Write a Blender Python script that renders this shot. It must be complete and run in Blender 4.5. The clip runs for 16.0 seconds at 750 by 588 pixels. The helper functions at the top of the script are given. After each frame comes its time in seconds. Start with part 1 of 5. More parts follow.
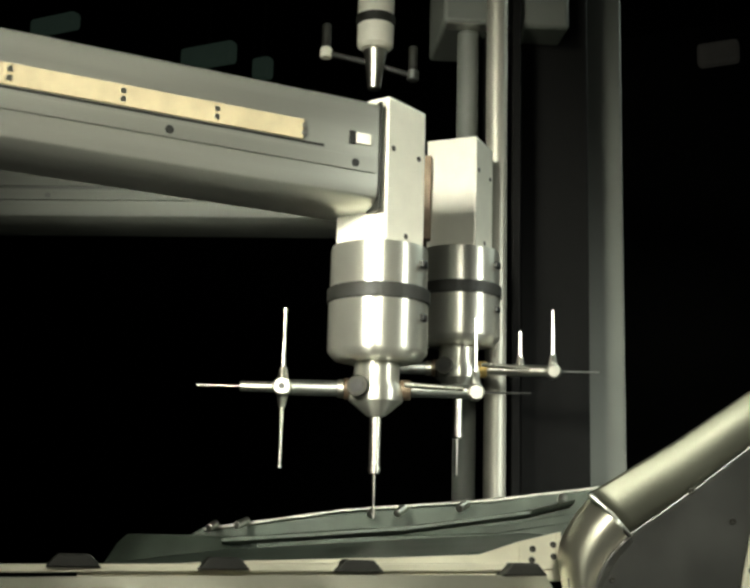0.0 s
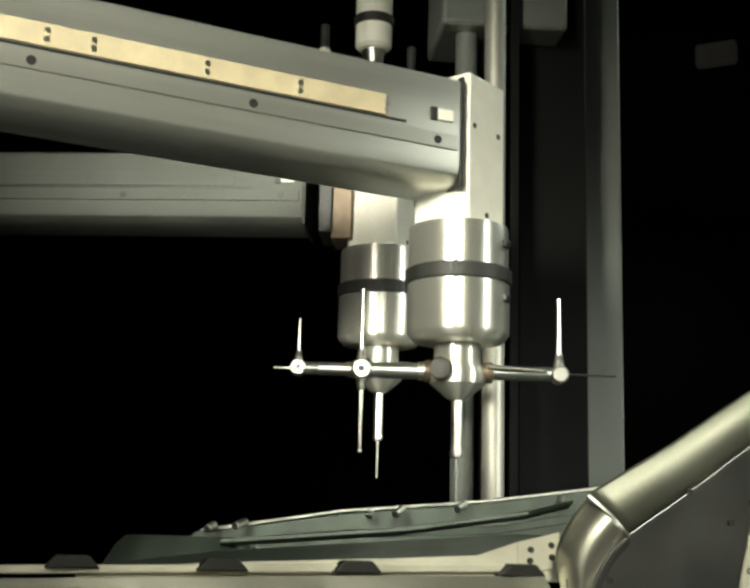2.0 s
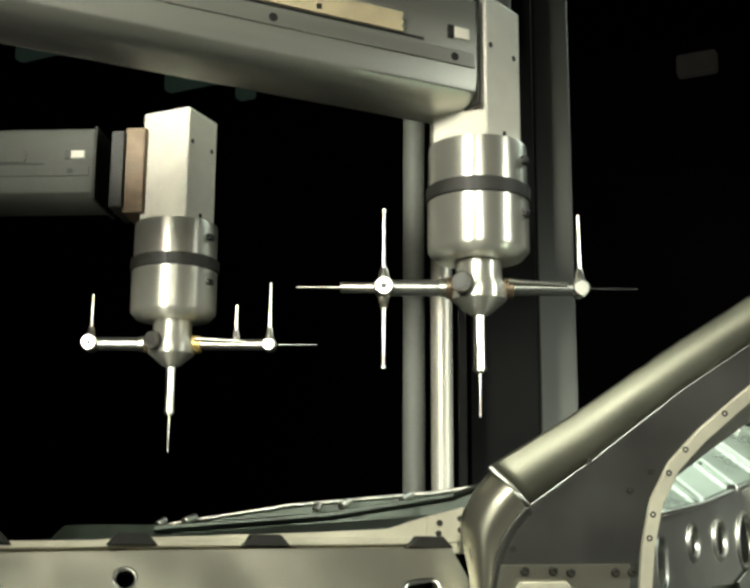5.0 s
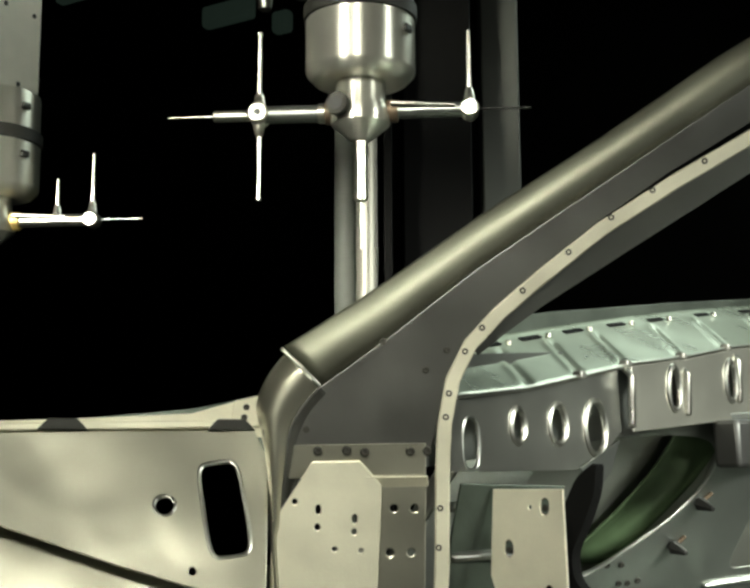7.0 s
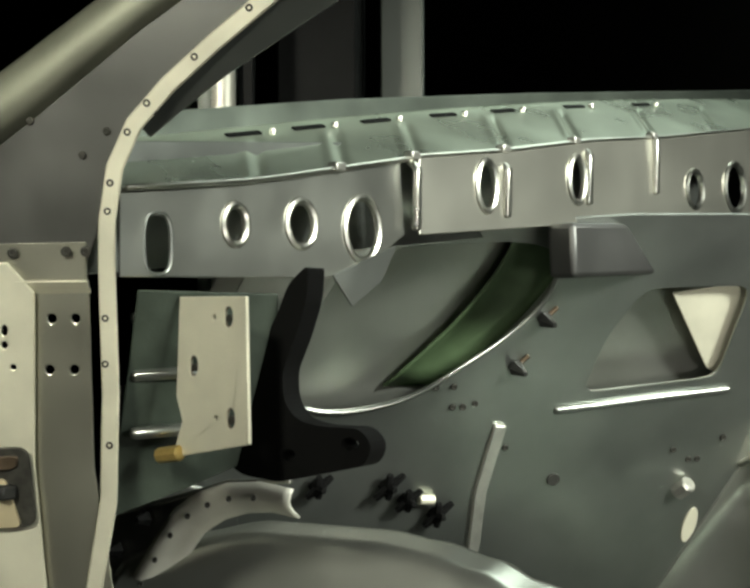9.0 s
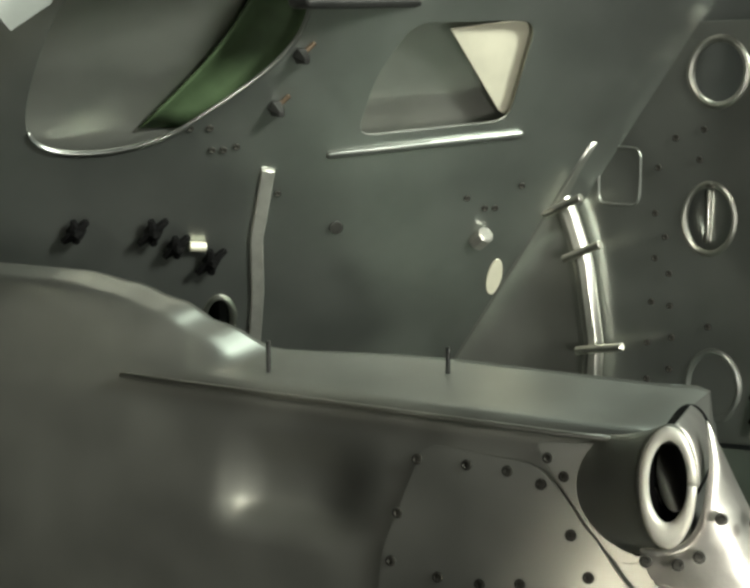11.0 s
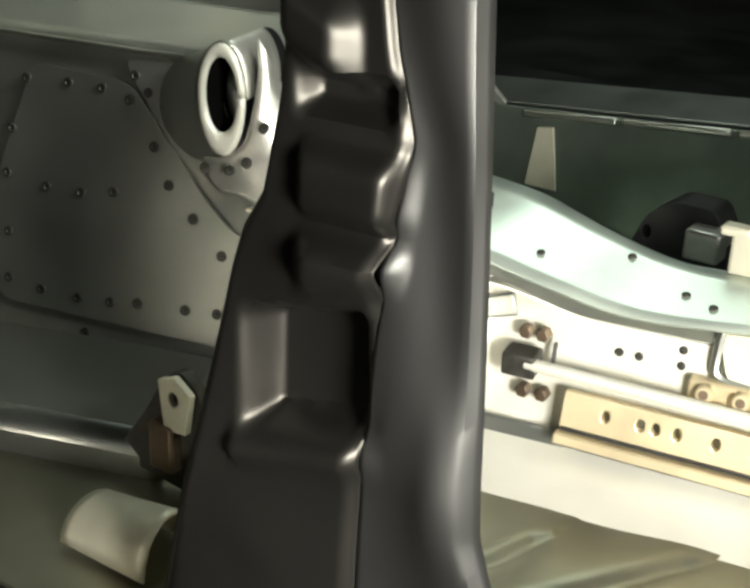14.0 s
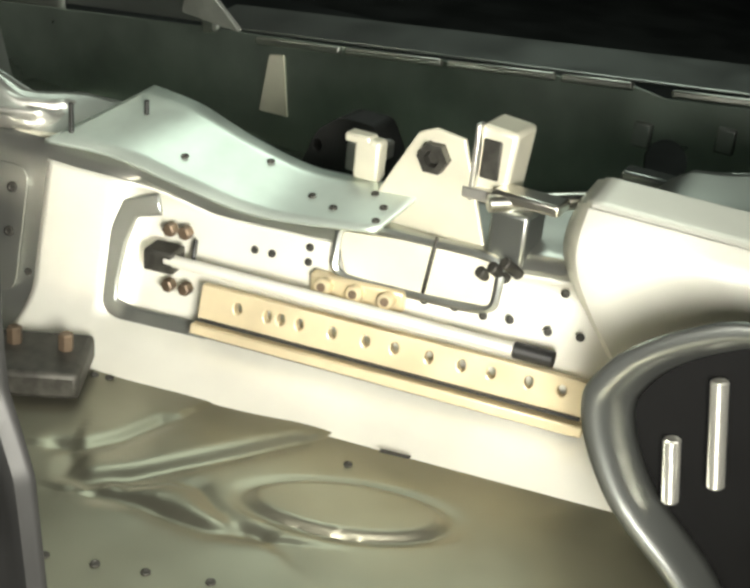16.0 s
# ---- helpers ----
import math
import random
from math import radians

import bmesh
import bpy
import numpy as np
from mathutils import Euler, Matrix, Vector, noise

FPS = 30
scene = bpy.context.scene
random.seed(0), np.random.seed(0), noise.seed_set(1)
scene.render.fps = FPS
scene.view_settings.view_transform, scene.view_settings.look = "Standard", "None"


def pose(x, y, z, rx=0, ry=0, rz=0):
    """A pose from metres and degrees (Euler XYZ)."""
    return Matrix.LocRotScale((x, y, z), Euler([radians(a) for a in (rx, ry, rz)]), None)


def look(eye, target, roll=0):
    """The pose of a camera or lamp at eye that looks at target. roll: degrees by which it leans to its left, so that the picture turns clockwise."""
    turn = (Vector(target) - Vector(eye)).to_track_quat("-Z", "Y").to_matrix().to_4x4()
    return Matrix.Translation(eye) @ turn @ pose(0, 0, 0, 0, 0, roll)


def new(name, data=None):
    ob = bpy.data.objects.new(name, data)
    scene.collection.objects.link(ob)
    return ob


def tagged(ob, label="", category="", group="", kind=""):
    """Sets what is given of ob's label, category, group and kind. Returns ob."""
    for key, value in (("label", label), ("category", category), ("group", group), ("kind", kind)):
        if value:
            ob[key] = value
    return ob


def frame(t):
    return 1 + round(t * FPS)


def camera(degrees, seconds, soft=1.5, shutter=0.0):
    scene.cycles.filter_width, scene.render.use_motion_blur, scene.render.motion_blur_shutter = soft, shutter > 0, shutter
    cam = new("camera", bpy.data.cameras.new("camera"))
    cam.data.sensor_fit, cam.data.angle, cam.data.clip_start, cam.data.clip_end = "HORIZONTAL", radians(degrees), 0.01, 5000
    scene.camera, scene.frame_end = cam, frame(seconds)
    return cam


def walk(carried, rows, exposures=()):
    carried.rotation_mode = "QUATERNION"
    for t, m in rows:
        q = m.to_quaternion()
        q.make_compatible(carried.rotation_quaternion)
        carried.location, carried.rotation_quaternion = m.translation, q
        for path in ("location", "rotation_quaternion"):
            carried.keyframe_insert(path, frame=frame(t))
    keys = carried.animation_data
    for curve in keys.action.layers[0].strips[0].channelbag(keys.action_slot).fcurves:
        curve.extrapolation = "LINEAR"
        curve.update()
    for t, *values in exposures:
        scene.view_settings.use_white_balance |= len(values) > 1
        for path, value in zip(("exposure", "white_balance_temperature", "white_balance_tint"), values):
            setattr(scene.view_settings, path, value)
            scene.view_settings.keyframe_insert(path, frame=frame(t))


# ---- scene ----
from mathutils import geometry

cam = camera(34.0, 16.0, soft=3.0)
PATH = [
    (0, pose(0.2598, -1.5190, 0.9443, 101.187, 0, 26.850) @ pose(0, 0, 0, 0, 0, 1.489)),
    (1.5, pose(0.2605, -1.5193, 0.9442, 101.225, 0, 26.798) @ pose(0, 0, 0, 0, 0, 1.442)),
    (3, pose(0.2585, -1.5204, 0.9459, 101.201, 0, 26.651) @ pose(0, 0, 0, 0, 0, 1.500)),
    (5.3, pose(0.4355, -1.4952, 0.8825, 102.274, 0, 27.071) @ pose(0, 0, 0, 0, 0, 0.312)),
    (5.5, pose(0.4679, -1.4967, 0.9183, 100.575, 0, 27.287) @ pose(0, 0, 0, 0, 0, 0.223)),
    (6, pose(0.5805, -1.4439, 0.9187, 99.064, 0, 29.324) @ pose(0, 0, 0, 0, 0, -0.083)),
    (6.5, pose(0.6518, -1.3757, 0.8177, 100.968, 0, 30.482) @ pose(0, 0, 0, 0, 0, -0.100)),
    (7, pose(0.7276, -1.2890, 0.8115, 99.491, 0, 31.588) @ pose(0, 0, 0, 0, 0, -0.276)),
    (7.5, pose(0.7913, -1.1874, 0.8165, 97.544, 0, 32.905) @ pose(0, 0, 0, 0, 0, -0.339)),
    (8, pose(0.8584, -1.0703, 0.8118, 95.283, 0, 34.587) @ pose(0, 0, 0, 0, 0, -0.242)),
    (8.5, pose(0.9112, -0.9251, 0.8044, 93.210, 0, 35.358) @ pose(0, 0, 0, 0, 0, -0.210)),
    (9, pose(0.9804, -0.7998, 0.7903, 91.494, 0, 35.730) @ pose(0, 0, 0, 0, 0, -0.215)),
    (9.2, pose(1.0120, -0.7596, 0.7815, 90.817, 0, 35.891) @ pose(0, 0, 0, 0, 0, -0.394)),
    (11.3, pose(1.3579, -0.4154, 0.7298, 79.349, 0, 38.695) @ pose(0, 0, 0, 0, 0, -0.079)),
    (11.5, pose(1.3798, -0.4078, 0.7276, 78.283, 0, 38.624) @ pose(0, 0, 0, 0, 0, -0.075)),
    (12, pose(1.4342, -0.3862, 0.7189, 74.926, 0, 37.941) @ pose(0, 0, 0, 0, 0, 0.066)),
    (12.5, pose(1.4880, -0.3691, 0.7106, 72.190, 0, 37.574) @ pose(0, 0, 0, 0, 0, 0.294)),
    (13, pose(1.5452, -0.3541, 0.7042, 69.805, 0, 36.416) @ pose(0, 0, 0, 0, 0, 0.910)),
    (13.5, pose(1.5978, -0.3471, 0.7090, 67.917, 0, 34.571) @ pose(0, 0, 0, 0, 0, 1.902)),
    (14, pose(1.6602, -0.3325, 0.7044, 66.253, 0, 33.723) @ pose(0, 0, 0, 0, 0, 2.343)),
    (14.5, pose(1.7158, -0.3211, 0.6978, 65.179, 0, 32.262) @ pose(0, 0, 0, 0, 0, 3.092)),
    (15, pose(1.7784, -0.3085, 0.6969, 64.844, 0, 30.615) @ pose(0, 0, 0, 0, 0, 3.702)),
    (15.5, pose(1.8325, -0.3053, 0.6997, 64.649, 0, 28.471) @ pose(0, 0, 0, 0, 0, 4.835)),
    (16, pose(1.8967, -0.3002, 0.7038, 64.464, 0, 26.254) @ pose(0, 0, 0, 0, 0, 5.837)),
]
walk(cam, PATH)

# ---- light: a dark measuring hall with added lamps, all out of view ----
world = bpy.data.worlds.new("hall")
scene.world = world
world.use_nodes = True
world.node_tree.nodes["Background"].inputs[0].default_value = (0.55, 0.72, 0.62, 1)
world.node_tree.nodes["Background"].inputs[1].default_value = 0.012


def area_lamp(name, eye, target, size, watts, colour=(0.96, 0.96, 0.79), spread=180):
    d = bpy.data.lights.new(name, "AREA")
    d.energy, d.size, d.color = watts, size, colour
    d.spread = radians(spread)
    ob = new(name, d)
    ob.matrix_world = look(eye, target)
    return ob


# Unseen key lamps, positions guessed from where surfaces are bright.
area_lamp("key_front", (-0.45, -2.9, 2.3), (-0.85, 0.5, 1.53), 0.6, 6.6, spread=28)
area_lamp("key_side", (1.2, -2.9, 2.3), (-0.18, 0.12, 0.88), 0.4, 3.6, spread=32)
area_lamp("key_rear", (1.95, -0.16, 0.50), (1.24, 0.66, 0.18), 0.22, 8.5, (1.0, 0.97, 0.87), spread=100)
# Added fill lamps without a known source, brightening cabin, far arm and tunnel.
area_lamp("fill_cabin", (3.6, 0.5, 2.2), (0.1, 1.0, 0.75), 0.7, 11, (0.95, 1.0, 0.88), spread=34)
area_lamp("fill_low", (-0.55, -2.7, 0.92), (-1.12, 0.6, 1.70), 0.4, 1.3, spread=22)
area_lamp("fill_floor", (0.90, -1.05, 0.05), (1.01, 0.62, 0.11), 0.45, 0.12, (1.0, 0.93, 0.74), spread=12)
area_lamp("fill_soft", (1.2, -4.4, 1.5), (0.4, 0.8, 0.7), 2.6, 6.4, (1.0, 0.98, 0.86))
area_lamp("fill_hall", (0.4, 2.6, 3.4), (0.3, 0.9, 0.7), 1.4, 26, (0.86, 1.0, 0.88))

# ---- materials ----


def material(name, colour, rough=0.4, metal=0.0, vary=0.15, scale=18.0, bump=0.05, fine=260.0, streak=None, emit=0.0, wave=0.0):
    """A surface with stains at one scale, grain at another and a fine relief."""
    m = bpy.data.materials.new(name)
    m.use_nodes = True
    nt = m.node_tree
    b = nt.nodes["Principled BSDF"]
    tc = nt.nodes.new("ShaderNodeTexCoord")
    mp = nt.nodes.new("ShaderNodeMapping")
    nt.links.new(tc.outputs["Object"], mp.inputs[0])
    if streak:
        mp.inputs["Scale"].default_value = streak
    big = nt.nodes.new("ShaderNodeTexNoise")
    big.inputs["Scale"].default_value, big.inputs["Detail"].default_value = scale, 3
    small = nt.nodes.new("ShaderNodeTexNoise")
    small.inputs["Scale"].default_value, small.inputs["Detail"].default_value = fine, 3
    nt.links.new(mp.outputs[0], big.inputs[0])
    nt.links.new(mp.outputs[0], small.inputs[0])
    ramp = nt.nodes.new("ShaderNodeMix")
    ramp.data_type = "RGBA"
    ramp.inputs[6].default_value = (*[c * (1 - vary) for c in colour], 1)
    ramp.inputs[7].default_value = (*[min(1, c * (1 + vary)) for c in colour], 1)
    con = nt.nodes.new("ShaderNodeMapRange")
    con.interpolation_type = "SMOOTHSTEP"
    con.inputs[1].default_value, con.inputs[2].default_value = 0.26, 0.74
    nt.links.new(big.outputs[0], con.inputs[0])
    nt.links.new(con.outputs[0], ramp.inputs[0])
    nt.links.new(ramp.outputs[2], b.inputs["Base Color"])
    rr = nt.nodes.new("ShaderNodeMapRange")
    rr.inputs[3].default_value, rr.inputs[4].default_value = rough * 0.9, min(1, rough * 1.12)
    nt.links.new(con.outputs[0], rr.inputs[0])
    nt.links.new(rr.outputs[0], b.inputs["Roughness"])
    b.inputs["Metallic"].default_value = metal
    bp = nt.nodes.new("ShaderNodeBump")
    bp.inputs["Strength"].default_value, bp.inputs["Distance"].default_value = bump, 0.002
    mix = nt.nodes.new("ShaderNodeMath")
    mix.operation = "ADD"
    nt.links.new(big.outputs[0], mix.inputs[0])
    nt.links.new(small.outputs[0], mix.inputs[1])
    nt.links.new(mix.outputs[0], bp.inputs["Height"])
    nt.links.new(bp.outputs[0], b.inputs["Normal"])
    if wave:
        wv = nt.nodes.new("ShaderNodeTexNoise")
        wv.inputs["Scale"].default_value, wv.inputs["Detail"].default_value = 7.0, 1.5
        nt.links.new(tc.outputs["Object"], wv.inputs[0])
        b2 = nt.nodes.new("ShaderNodeBump")
        b2.inputs["Strength"].default_value, b2.inputs["Distance"].default_value = 1.0, wave
        nt.links.new(wv.outputs[0], b2.inputs["Height"])
        nt.links.new(b2.outputs[0], bp.inputs["Normal"])
    if emit:
        b.inputs["Emission Color"].default_value = (*colour, 1)
        b.inputs["Emission Strength"].default_value = emit
    return m


SHEET = material("aluminium_sheet", (0.62, 0.62, 0.565), 0.30, 1.0, 0.08, 9, 0.06, 150, wave=0.0025)
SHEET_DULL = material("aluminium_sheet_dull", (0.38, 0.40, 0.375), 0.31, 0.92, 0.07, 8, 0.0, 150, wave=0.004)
PALE = material("pale_aluminium", (0.74, 0.71, 0.57), 0.42, 0.35, 0.10, 12, 0.06)
GREENISH = material("greenish_aluminium", (0.34, 0.39, 0.34), 0.30, 0.85, 0.14, 10, 0.08, wave=0.004)
COWL = material("pale_green_cowl_sheet", (0.46, 0.52, 0.43), 0.29, 0.7, 0.10, 8, 0.02, 150, wave=0.0012)
# Lighter sheet for the beam's middle face: its shine is in the colour.
FACE = material("lit_beam_sheet", (0.62, 0.61, 0.54), 0.34, 0.86, 0.05, 6, 0.0, 150, wave=0.0015)
TUNNEL = material("tunnel_aluminium", (0.48, 0.49, 0.45), 0.31, 0.90, 0.06, 9, 0.0, 150, wave=0.005)
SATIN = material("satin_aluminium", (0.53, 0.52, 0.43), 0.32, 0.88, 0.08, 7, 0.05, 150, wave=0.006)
# Shaded copy of SATIN for the pillar web and the hollow.
SATIN_SHADE = material("satin_aluminium_shaded", (0.15, 0.15, 0.142), 0.40, 0.85, 0.16, 7, 0.05, 150, wave=0.003)
CAST = material("cast_aluminium", (0.66, 0.65, 0.60), 0.38, 0.85, 0.12, 30, 0.2, 90)
# Grey metal darkened in colour for the backlit, shaded centre pillar.
SHADED_PRESSING = material("shaded_pressed_metal", (0.064, 0.061, 0.055), 0.42, 0.85, 0.25, 6, 0.015, 150, wave=0.006)
CHROME = material("ground_steel", (0.86, 0.84, 0.76), 0.24, 1.0, 0.03, 6, 0.0, 200)
BEAMGREY = material("arm_aluminium", (0.52, 0.525, 0.475), 0.34, 0.85, 0.10, 6, 0.05, 200, (0.2, 3, 3))
CREAM = material("cream_painted_cover", (0.82, 0.80, 0.70), 0.42, 0.0, 0.04, 20, 0.03)
YELLOW = material("anodised_yellow_strip", (0.68, 0.58, 0.38), 0.42, 0.45, 0.08, 25, 0.04)
BLACK = material("black_plastic", (0.016, 0.016, 0.015), 0.45, 0.0, 0.2, 30, 0.05)
RUBBER = material("dark_rubber_band", (0.022, 0.022, 0.019), 0.55, 0.0, 0.2, 40, 0.08)
RIVET = material("dark_rivet_steel", (0.06, 0.058, 0.05), 0.55, 0.6, 0.3, 80, 0.05)
COLUMN = material("grey_column_paint", (0.13, 0.14, 0.125), 0.6, 0.0, 0.06, 4, 0.04)
# Matt black of clips and pedal; also shade in openings and column bay.
PITCH = material("matt_black_and_shade", (0.004, 0.004, 0.004), 0.75, 0.0, 0.2, 30, 0.05)
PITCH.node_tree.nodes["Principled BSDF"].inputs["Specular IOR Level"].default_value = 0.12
POST = material("pale_post_steel", (0.40, 0.39, 0.34), 0.45, 0.5, 0.06, 4, 0.03)
# Green light falling behind the bulkhead, put into the base colour.
GREEN_LIT = material("green_lit_sheet", (0.11, 0.17, 0.085), 0.5, 0.2, 0.35, 9, 0.05)
STRIP = material("pale_green_aluminium", (0.62, 0.70, 0.63), 0.34, 0.6, 0.12, 14, 0.05, wave=0.002)
FLOOR = material("floor_pan_aluminium", (0.29, 0.28, 0.215), 0.38, 0.9, 0.16, 6, 0.04, 150, wave=0.003)
# Lit copy of the plain sheet: lamp glare is put into its colour.
LIT_SHEET = material("lit_bright_aluminium", (0.84, 0.83, 0.74), 0.45, 0.45, 0.06, 9, 0.04, wave=0.002)
DRUM = material("satin_ground_drum", (0.80, 0.79, 0.71), 0.31, 0.84, 0.03, 6, 0.0, 200)
# Pillar metal again, toned lighter where more light falls; also the beam channel.
RETURN = material("grey_pressed_steel", (0.125, 0.125, 0.122), 0.46, 0.9, 0.15, 5, 0.015, 150, wave=0.006)
DIMGREEN = material("dull_green_sheet", (0.055, 0.07, 0.056), 0.42, 0.35, 0.35, 12, 0.1, wave=0.003)
# Darker copy of SATIN: the roll's dark reflections are in the colour.
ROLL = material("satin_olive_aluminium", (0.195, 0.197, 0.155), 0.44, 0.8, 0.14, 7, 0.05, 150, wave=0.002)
# Shaded copy of the arm aluminium: the near arm's shadow in colour.
SHADED_BEAM = material("shaded_arm_aluminium", (0.095, 0.10, 0.088), 0.6, 0.2, 0.12, 6, 0.05, 200)
for m in (CHROME, DRUM):
    b = m.node_tree.nodes["Principled BSDF"]
    m.node_tree.links.remove(b.inputs["Roughness"].links[0])
    b.inputs["Roughness"].default_value = 0.28 if m == CHROME else 0.36
for m in [DRUM]:
    b = m.node_tree.nodes["Principled BSDF"]
    b.inputs["Anisotropic"].default_value, b.inputs["Anisotropic Rotation"].default_value = 0.85, 0.25
    tg = m.node_tree.nodes.new("ShaderNodeTangent")
    tg.direction_type, tg.axis = "RADIAL", "Z"
    m.node_tree.links.new(tg.outputs[0], b.inputs["Tangent"])
BRASS = material("worn_brass", (0.55, 0.40, 0.14), 0.4, 0.7, 0.3, 40, 0.1)
COPPER = material("copper_brown_metal", (0.15, 0.11, 0.075), 0.45, 0.6, 0.3, 30, 0.1)
BED = material("cast_iron_bed", (0.06, 0.062, 0.06), 0.5, 0.3, 0.25, 5, 0.1)
HALL = material("dark_hall_wall", (0.02, 0.023, 0.022), 0.8, 0.0, 0.3, 1.2, 0.05)
GLOW = material("hall_window_glow", (0.10, 0.16, 0.12), 0.6, 0.0, 0.3, 3, 0.0, emit=0.08)
GLOWW = material("hall_lamp_glow", (0.25, 0.24, 0.2), 0.6, 0.0, 0.3, 3, 0.0, emit=0.025)

# ---- mesh helpers ----


def finish(ob, mat, bevel=0.0, solid=0.0, smooth=True, segments=2):
    ob.data.materials.append(mat)
    if smooth:
        for p in ob.data.polygons:
            p.use_smooth = True
        try:
            ob.data.set_sharp_from_angle(angle=radians(38))
        except AttributeError:
            pass
    if solid:
        s = ob.modifiers.new("thickness", "SOLIDIFY")
        s.thickness, s.offset = solid, 0.0
    if bevel:
        b = ob.modifiers.new("bevel", "BEVEL")
        b.width, b.segments, b.limit_method = bevel, segments, "ANGLE"
    return ob


def part(name, bm, mat, parent=None, label="", bevel=0.0, solid=0.0, smooth=True):
    me = bpy.data.meshes.new(name)
    bm.normal_update()
    bm.to_mesh(me)
    bm.free()
    ob = new(name, me)
    finish(ob, mat, bevel, solid, smooth)
    ob.parent = parent
    if label:
        ob["label"] = label
    return ob


def box_bm(bm, c, s, rot=None):
    m = Matrix.Translation(c)
    if rot is not None:
        m = m @ rot
    bmesh.ops.create_cube(bm, size=1, matrix=m @ Matrix.Diagonal((*s, 1)))


def box(name, c, s, mat, parent=None, label="", bevel=0.003, rot=None):
    bm = bmesh.new()
    box_bm(bm, c, s, rot)
    return part(name, bm, mat, parent, label, bevel)


def lathe(name, profile, mat, parent=None, m=Matrix(), label="", n=40):
    """A turned piece: (radius, height) pairs about the z axis, then laid by m."""
    bm = bmesh.new()
    rings = []
    for r, z in profile:
        rings.append([bm.verts.new(m @ Vector((r * math.cos(6.28318 * k / n), r * math.sin(6.28318 * k / n), z))) for k in range(n)])
    for a, b in zip(rings, rings[1:]):
        for k in range(n):
            bm.faces.new((a[k], a[(k + 1) % n], b[(k + 1) % n], b[k]))
    bm.faces.new(rings[0][::-1])
    bm.faces.new(rings[-1])
    bmesh.ops.recalc_face_normals(bm, faces=bm.faces)
    return part(name, bm, mat, parent, label)


def rod(name, a, b, r, mat, parent=None, label="", n=20, r2=None):
    a, b = Vector(a), Vector(b)
    d = b - a
    m = Matrix.Translation(a) @ d.to_track_quat("Z", "Y").to_matrix().to_4x4()
    L, r2 = d.length, r if r2 is None else r2
    c = min(r, r2, L / 2) * 0.2
    return lathe(name, [(r - c, 0), (r, c), (r2, L - c), (r2 - c, L)], mat, parent, m, label, n)


def frame_of(pts):
    pts = [Vector(p) for p in pts]
    c = sum(pts, Vector()) / len(pts)
    n = Vector()
    for a, b in zip(pts, pts[1:] + pts[:1]):
        n += (a - c).cross(b - c)
    n.normalize()
    if n.y > 0:
        n = -n
    u = Vector((0, 0, 1)).cross(n)
    u = u.normalized() if u.length > 0.05 else Vector((1, 0, 0))
    return c, u, n.cross(u), n


def rounded(loop, r, n=4):
    """A closed 2D loop with its corners rounded."""
    out = []
    for a, p, b in zip(loop[-1:] + loop[:-1], loop, loop[1:] + loop[:1]):
        p = Vector(p)
        da, db = Vector(a) - p, Vector(b) - p
        k = min(r, da.length * 0.45, db.length * 0.45)
        s, e = p + da.normalized() * k, p + db.normalized() * k
        for i in range(n + 1):
            t = i / n
            out.append((1 - t) ** 2 * s + 2 * t * (1 - t) * p + t * t * e)
    return out


def inside(p, loop):
    hit = False
    for a, b in zip(loop, loop[1:] + loop[:1]):
        if (a.y > p.y) != (b.y > p.y) and p.x < (b.x - a.x) * (p.y - a.y) / (b.y - a.y) + a.x:
            hit = not hit
    return hit


def plate(name, pts, mat, parent=None, thick=0.004, holes=(), label="", round_r=0.0, lift=0.0, bevel=0.0015):
    """A flat pressed panel through the given corners, with real holes: (centre, half width, half height, lean)."""
    c, u, v, n = frame_of(pts)
    flat = [Vector(((Vector(p) - c).dot(u), (Vector(p) - c).dot(v))) for p in pts]
    loops = [rounded(flat, round_r) if round_r else flat]
    for h in holes:
        if isinstance(h, list):
            loops.append(rounded([Vector(((Vector(p) - c).dot(u), (Vector(p) - c).dot(v))) for p in h], 0.03))
            continue
        hc = Vector(h[0]) - c
        x, y = hc.dot(u), hc.dot(v)
        lean = radians(h[3]) if len(h) > 3 else 0
        k = h[4] if len(h) > 4 else 2
        ring = []
        for i in range(28):
            t = 6.28318 * i / 28
            ct, st = math.cos(t), math.sin(t)
            px = math.copysign(abs(ct) ** (2 / k), ct) * h[1]
            py = math.copysign(abs(st) ** (2 / k), st) * h[2]
            ring.append(Vector((x + px * math.cos(lean) - py * math.sin(lean), y + px * math.sin(lean) + py * math.cos(lean))))
        loops.append(ring)
    flat2, edges = [], []
    for lp in loops:
        k = len(flat2)
        flat2 += [Vector(q) for q in lp]
        edges += [(k + i, k + (i + 1) % len(lp)) for i in range(len(lp))]
    out = geometry.delaunay_2d_cdt(flat2, edges, [], 0, 1e-6)
    bm = bmesh.new()
    vs = [bm.verts.new(c + u * q.x + v * q.y + n * lift) for q in out[0]]
    for f in out[2]:
        mid = sum((out[0][k] for k in f), Vector((0, 0))) / len(f)
        if inside(mid, loops[0]) and not any(inside(mid, lp) for lp in loops[1:]):
            bm.faces.new([vs[k] for k in f])
    bmesh.ops.recalc_face_normals(bm, faces=bm.faces)
    return part(name, bm, mat, parent, label, bevel, thick, smooth=False)


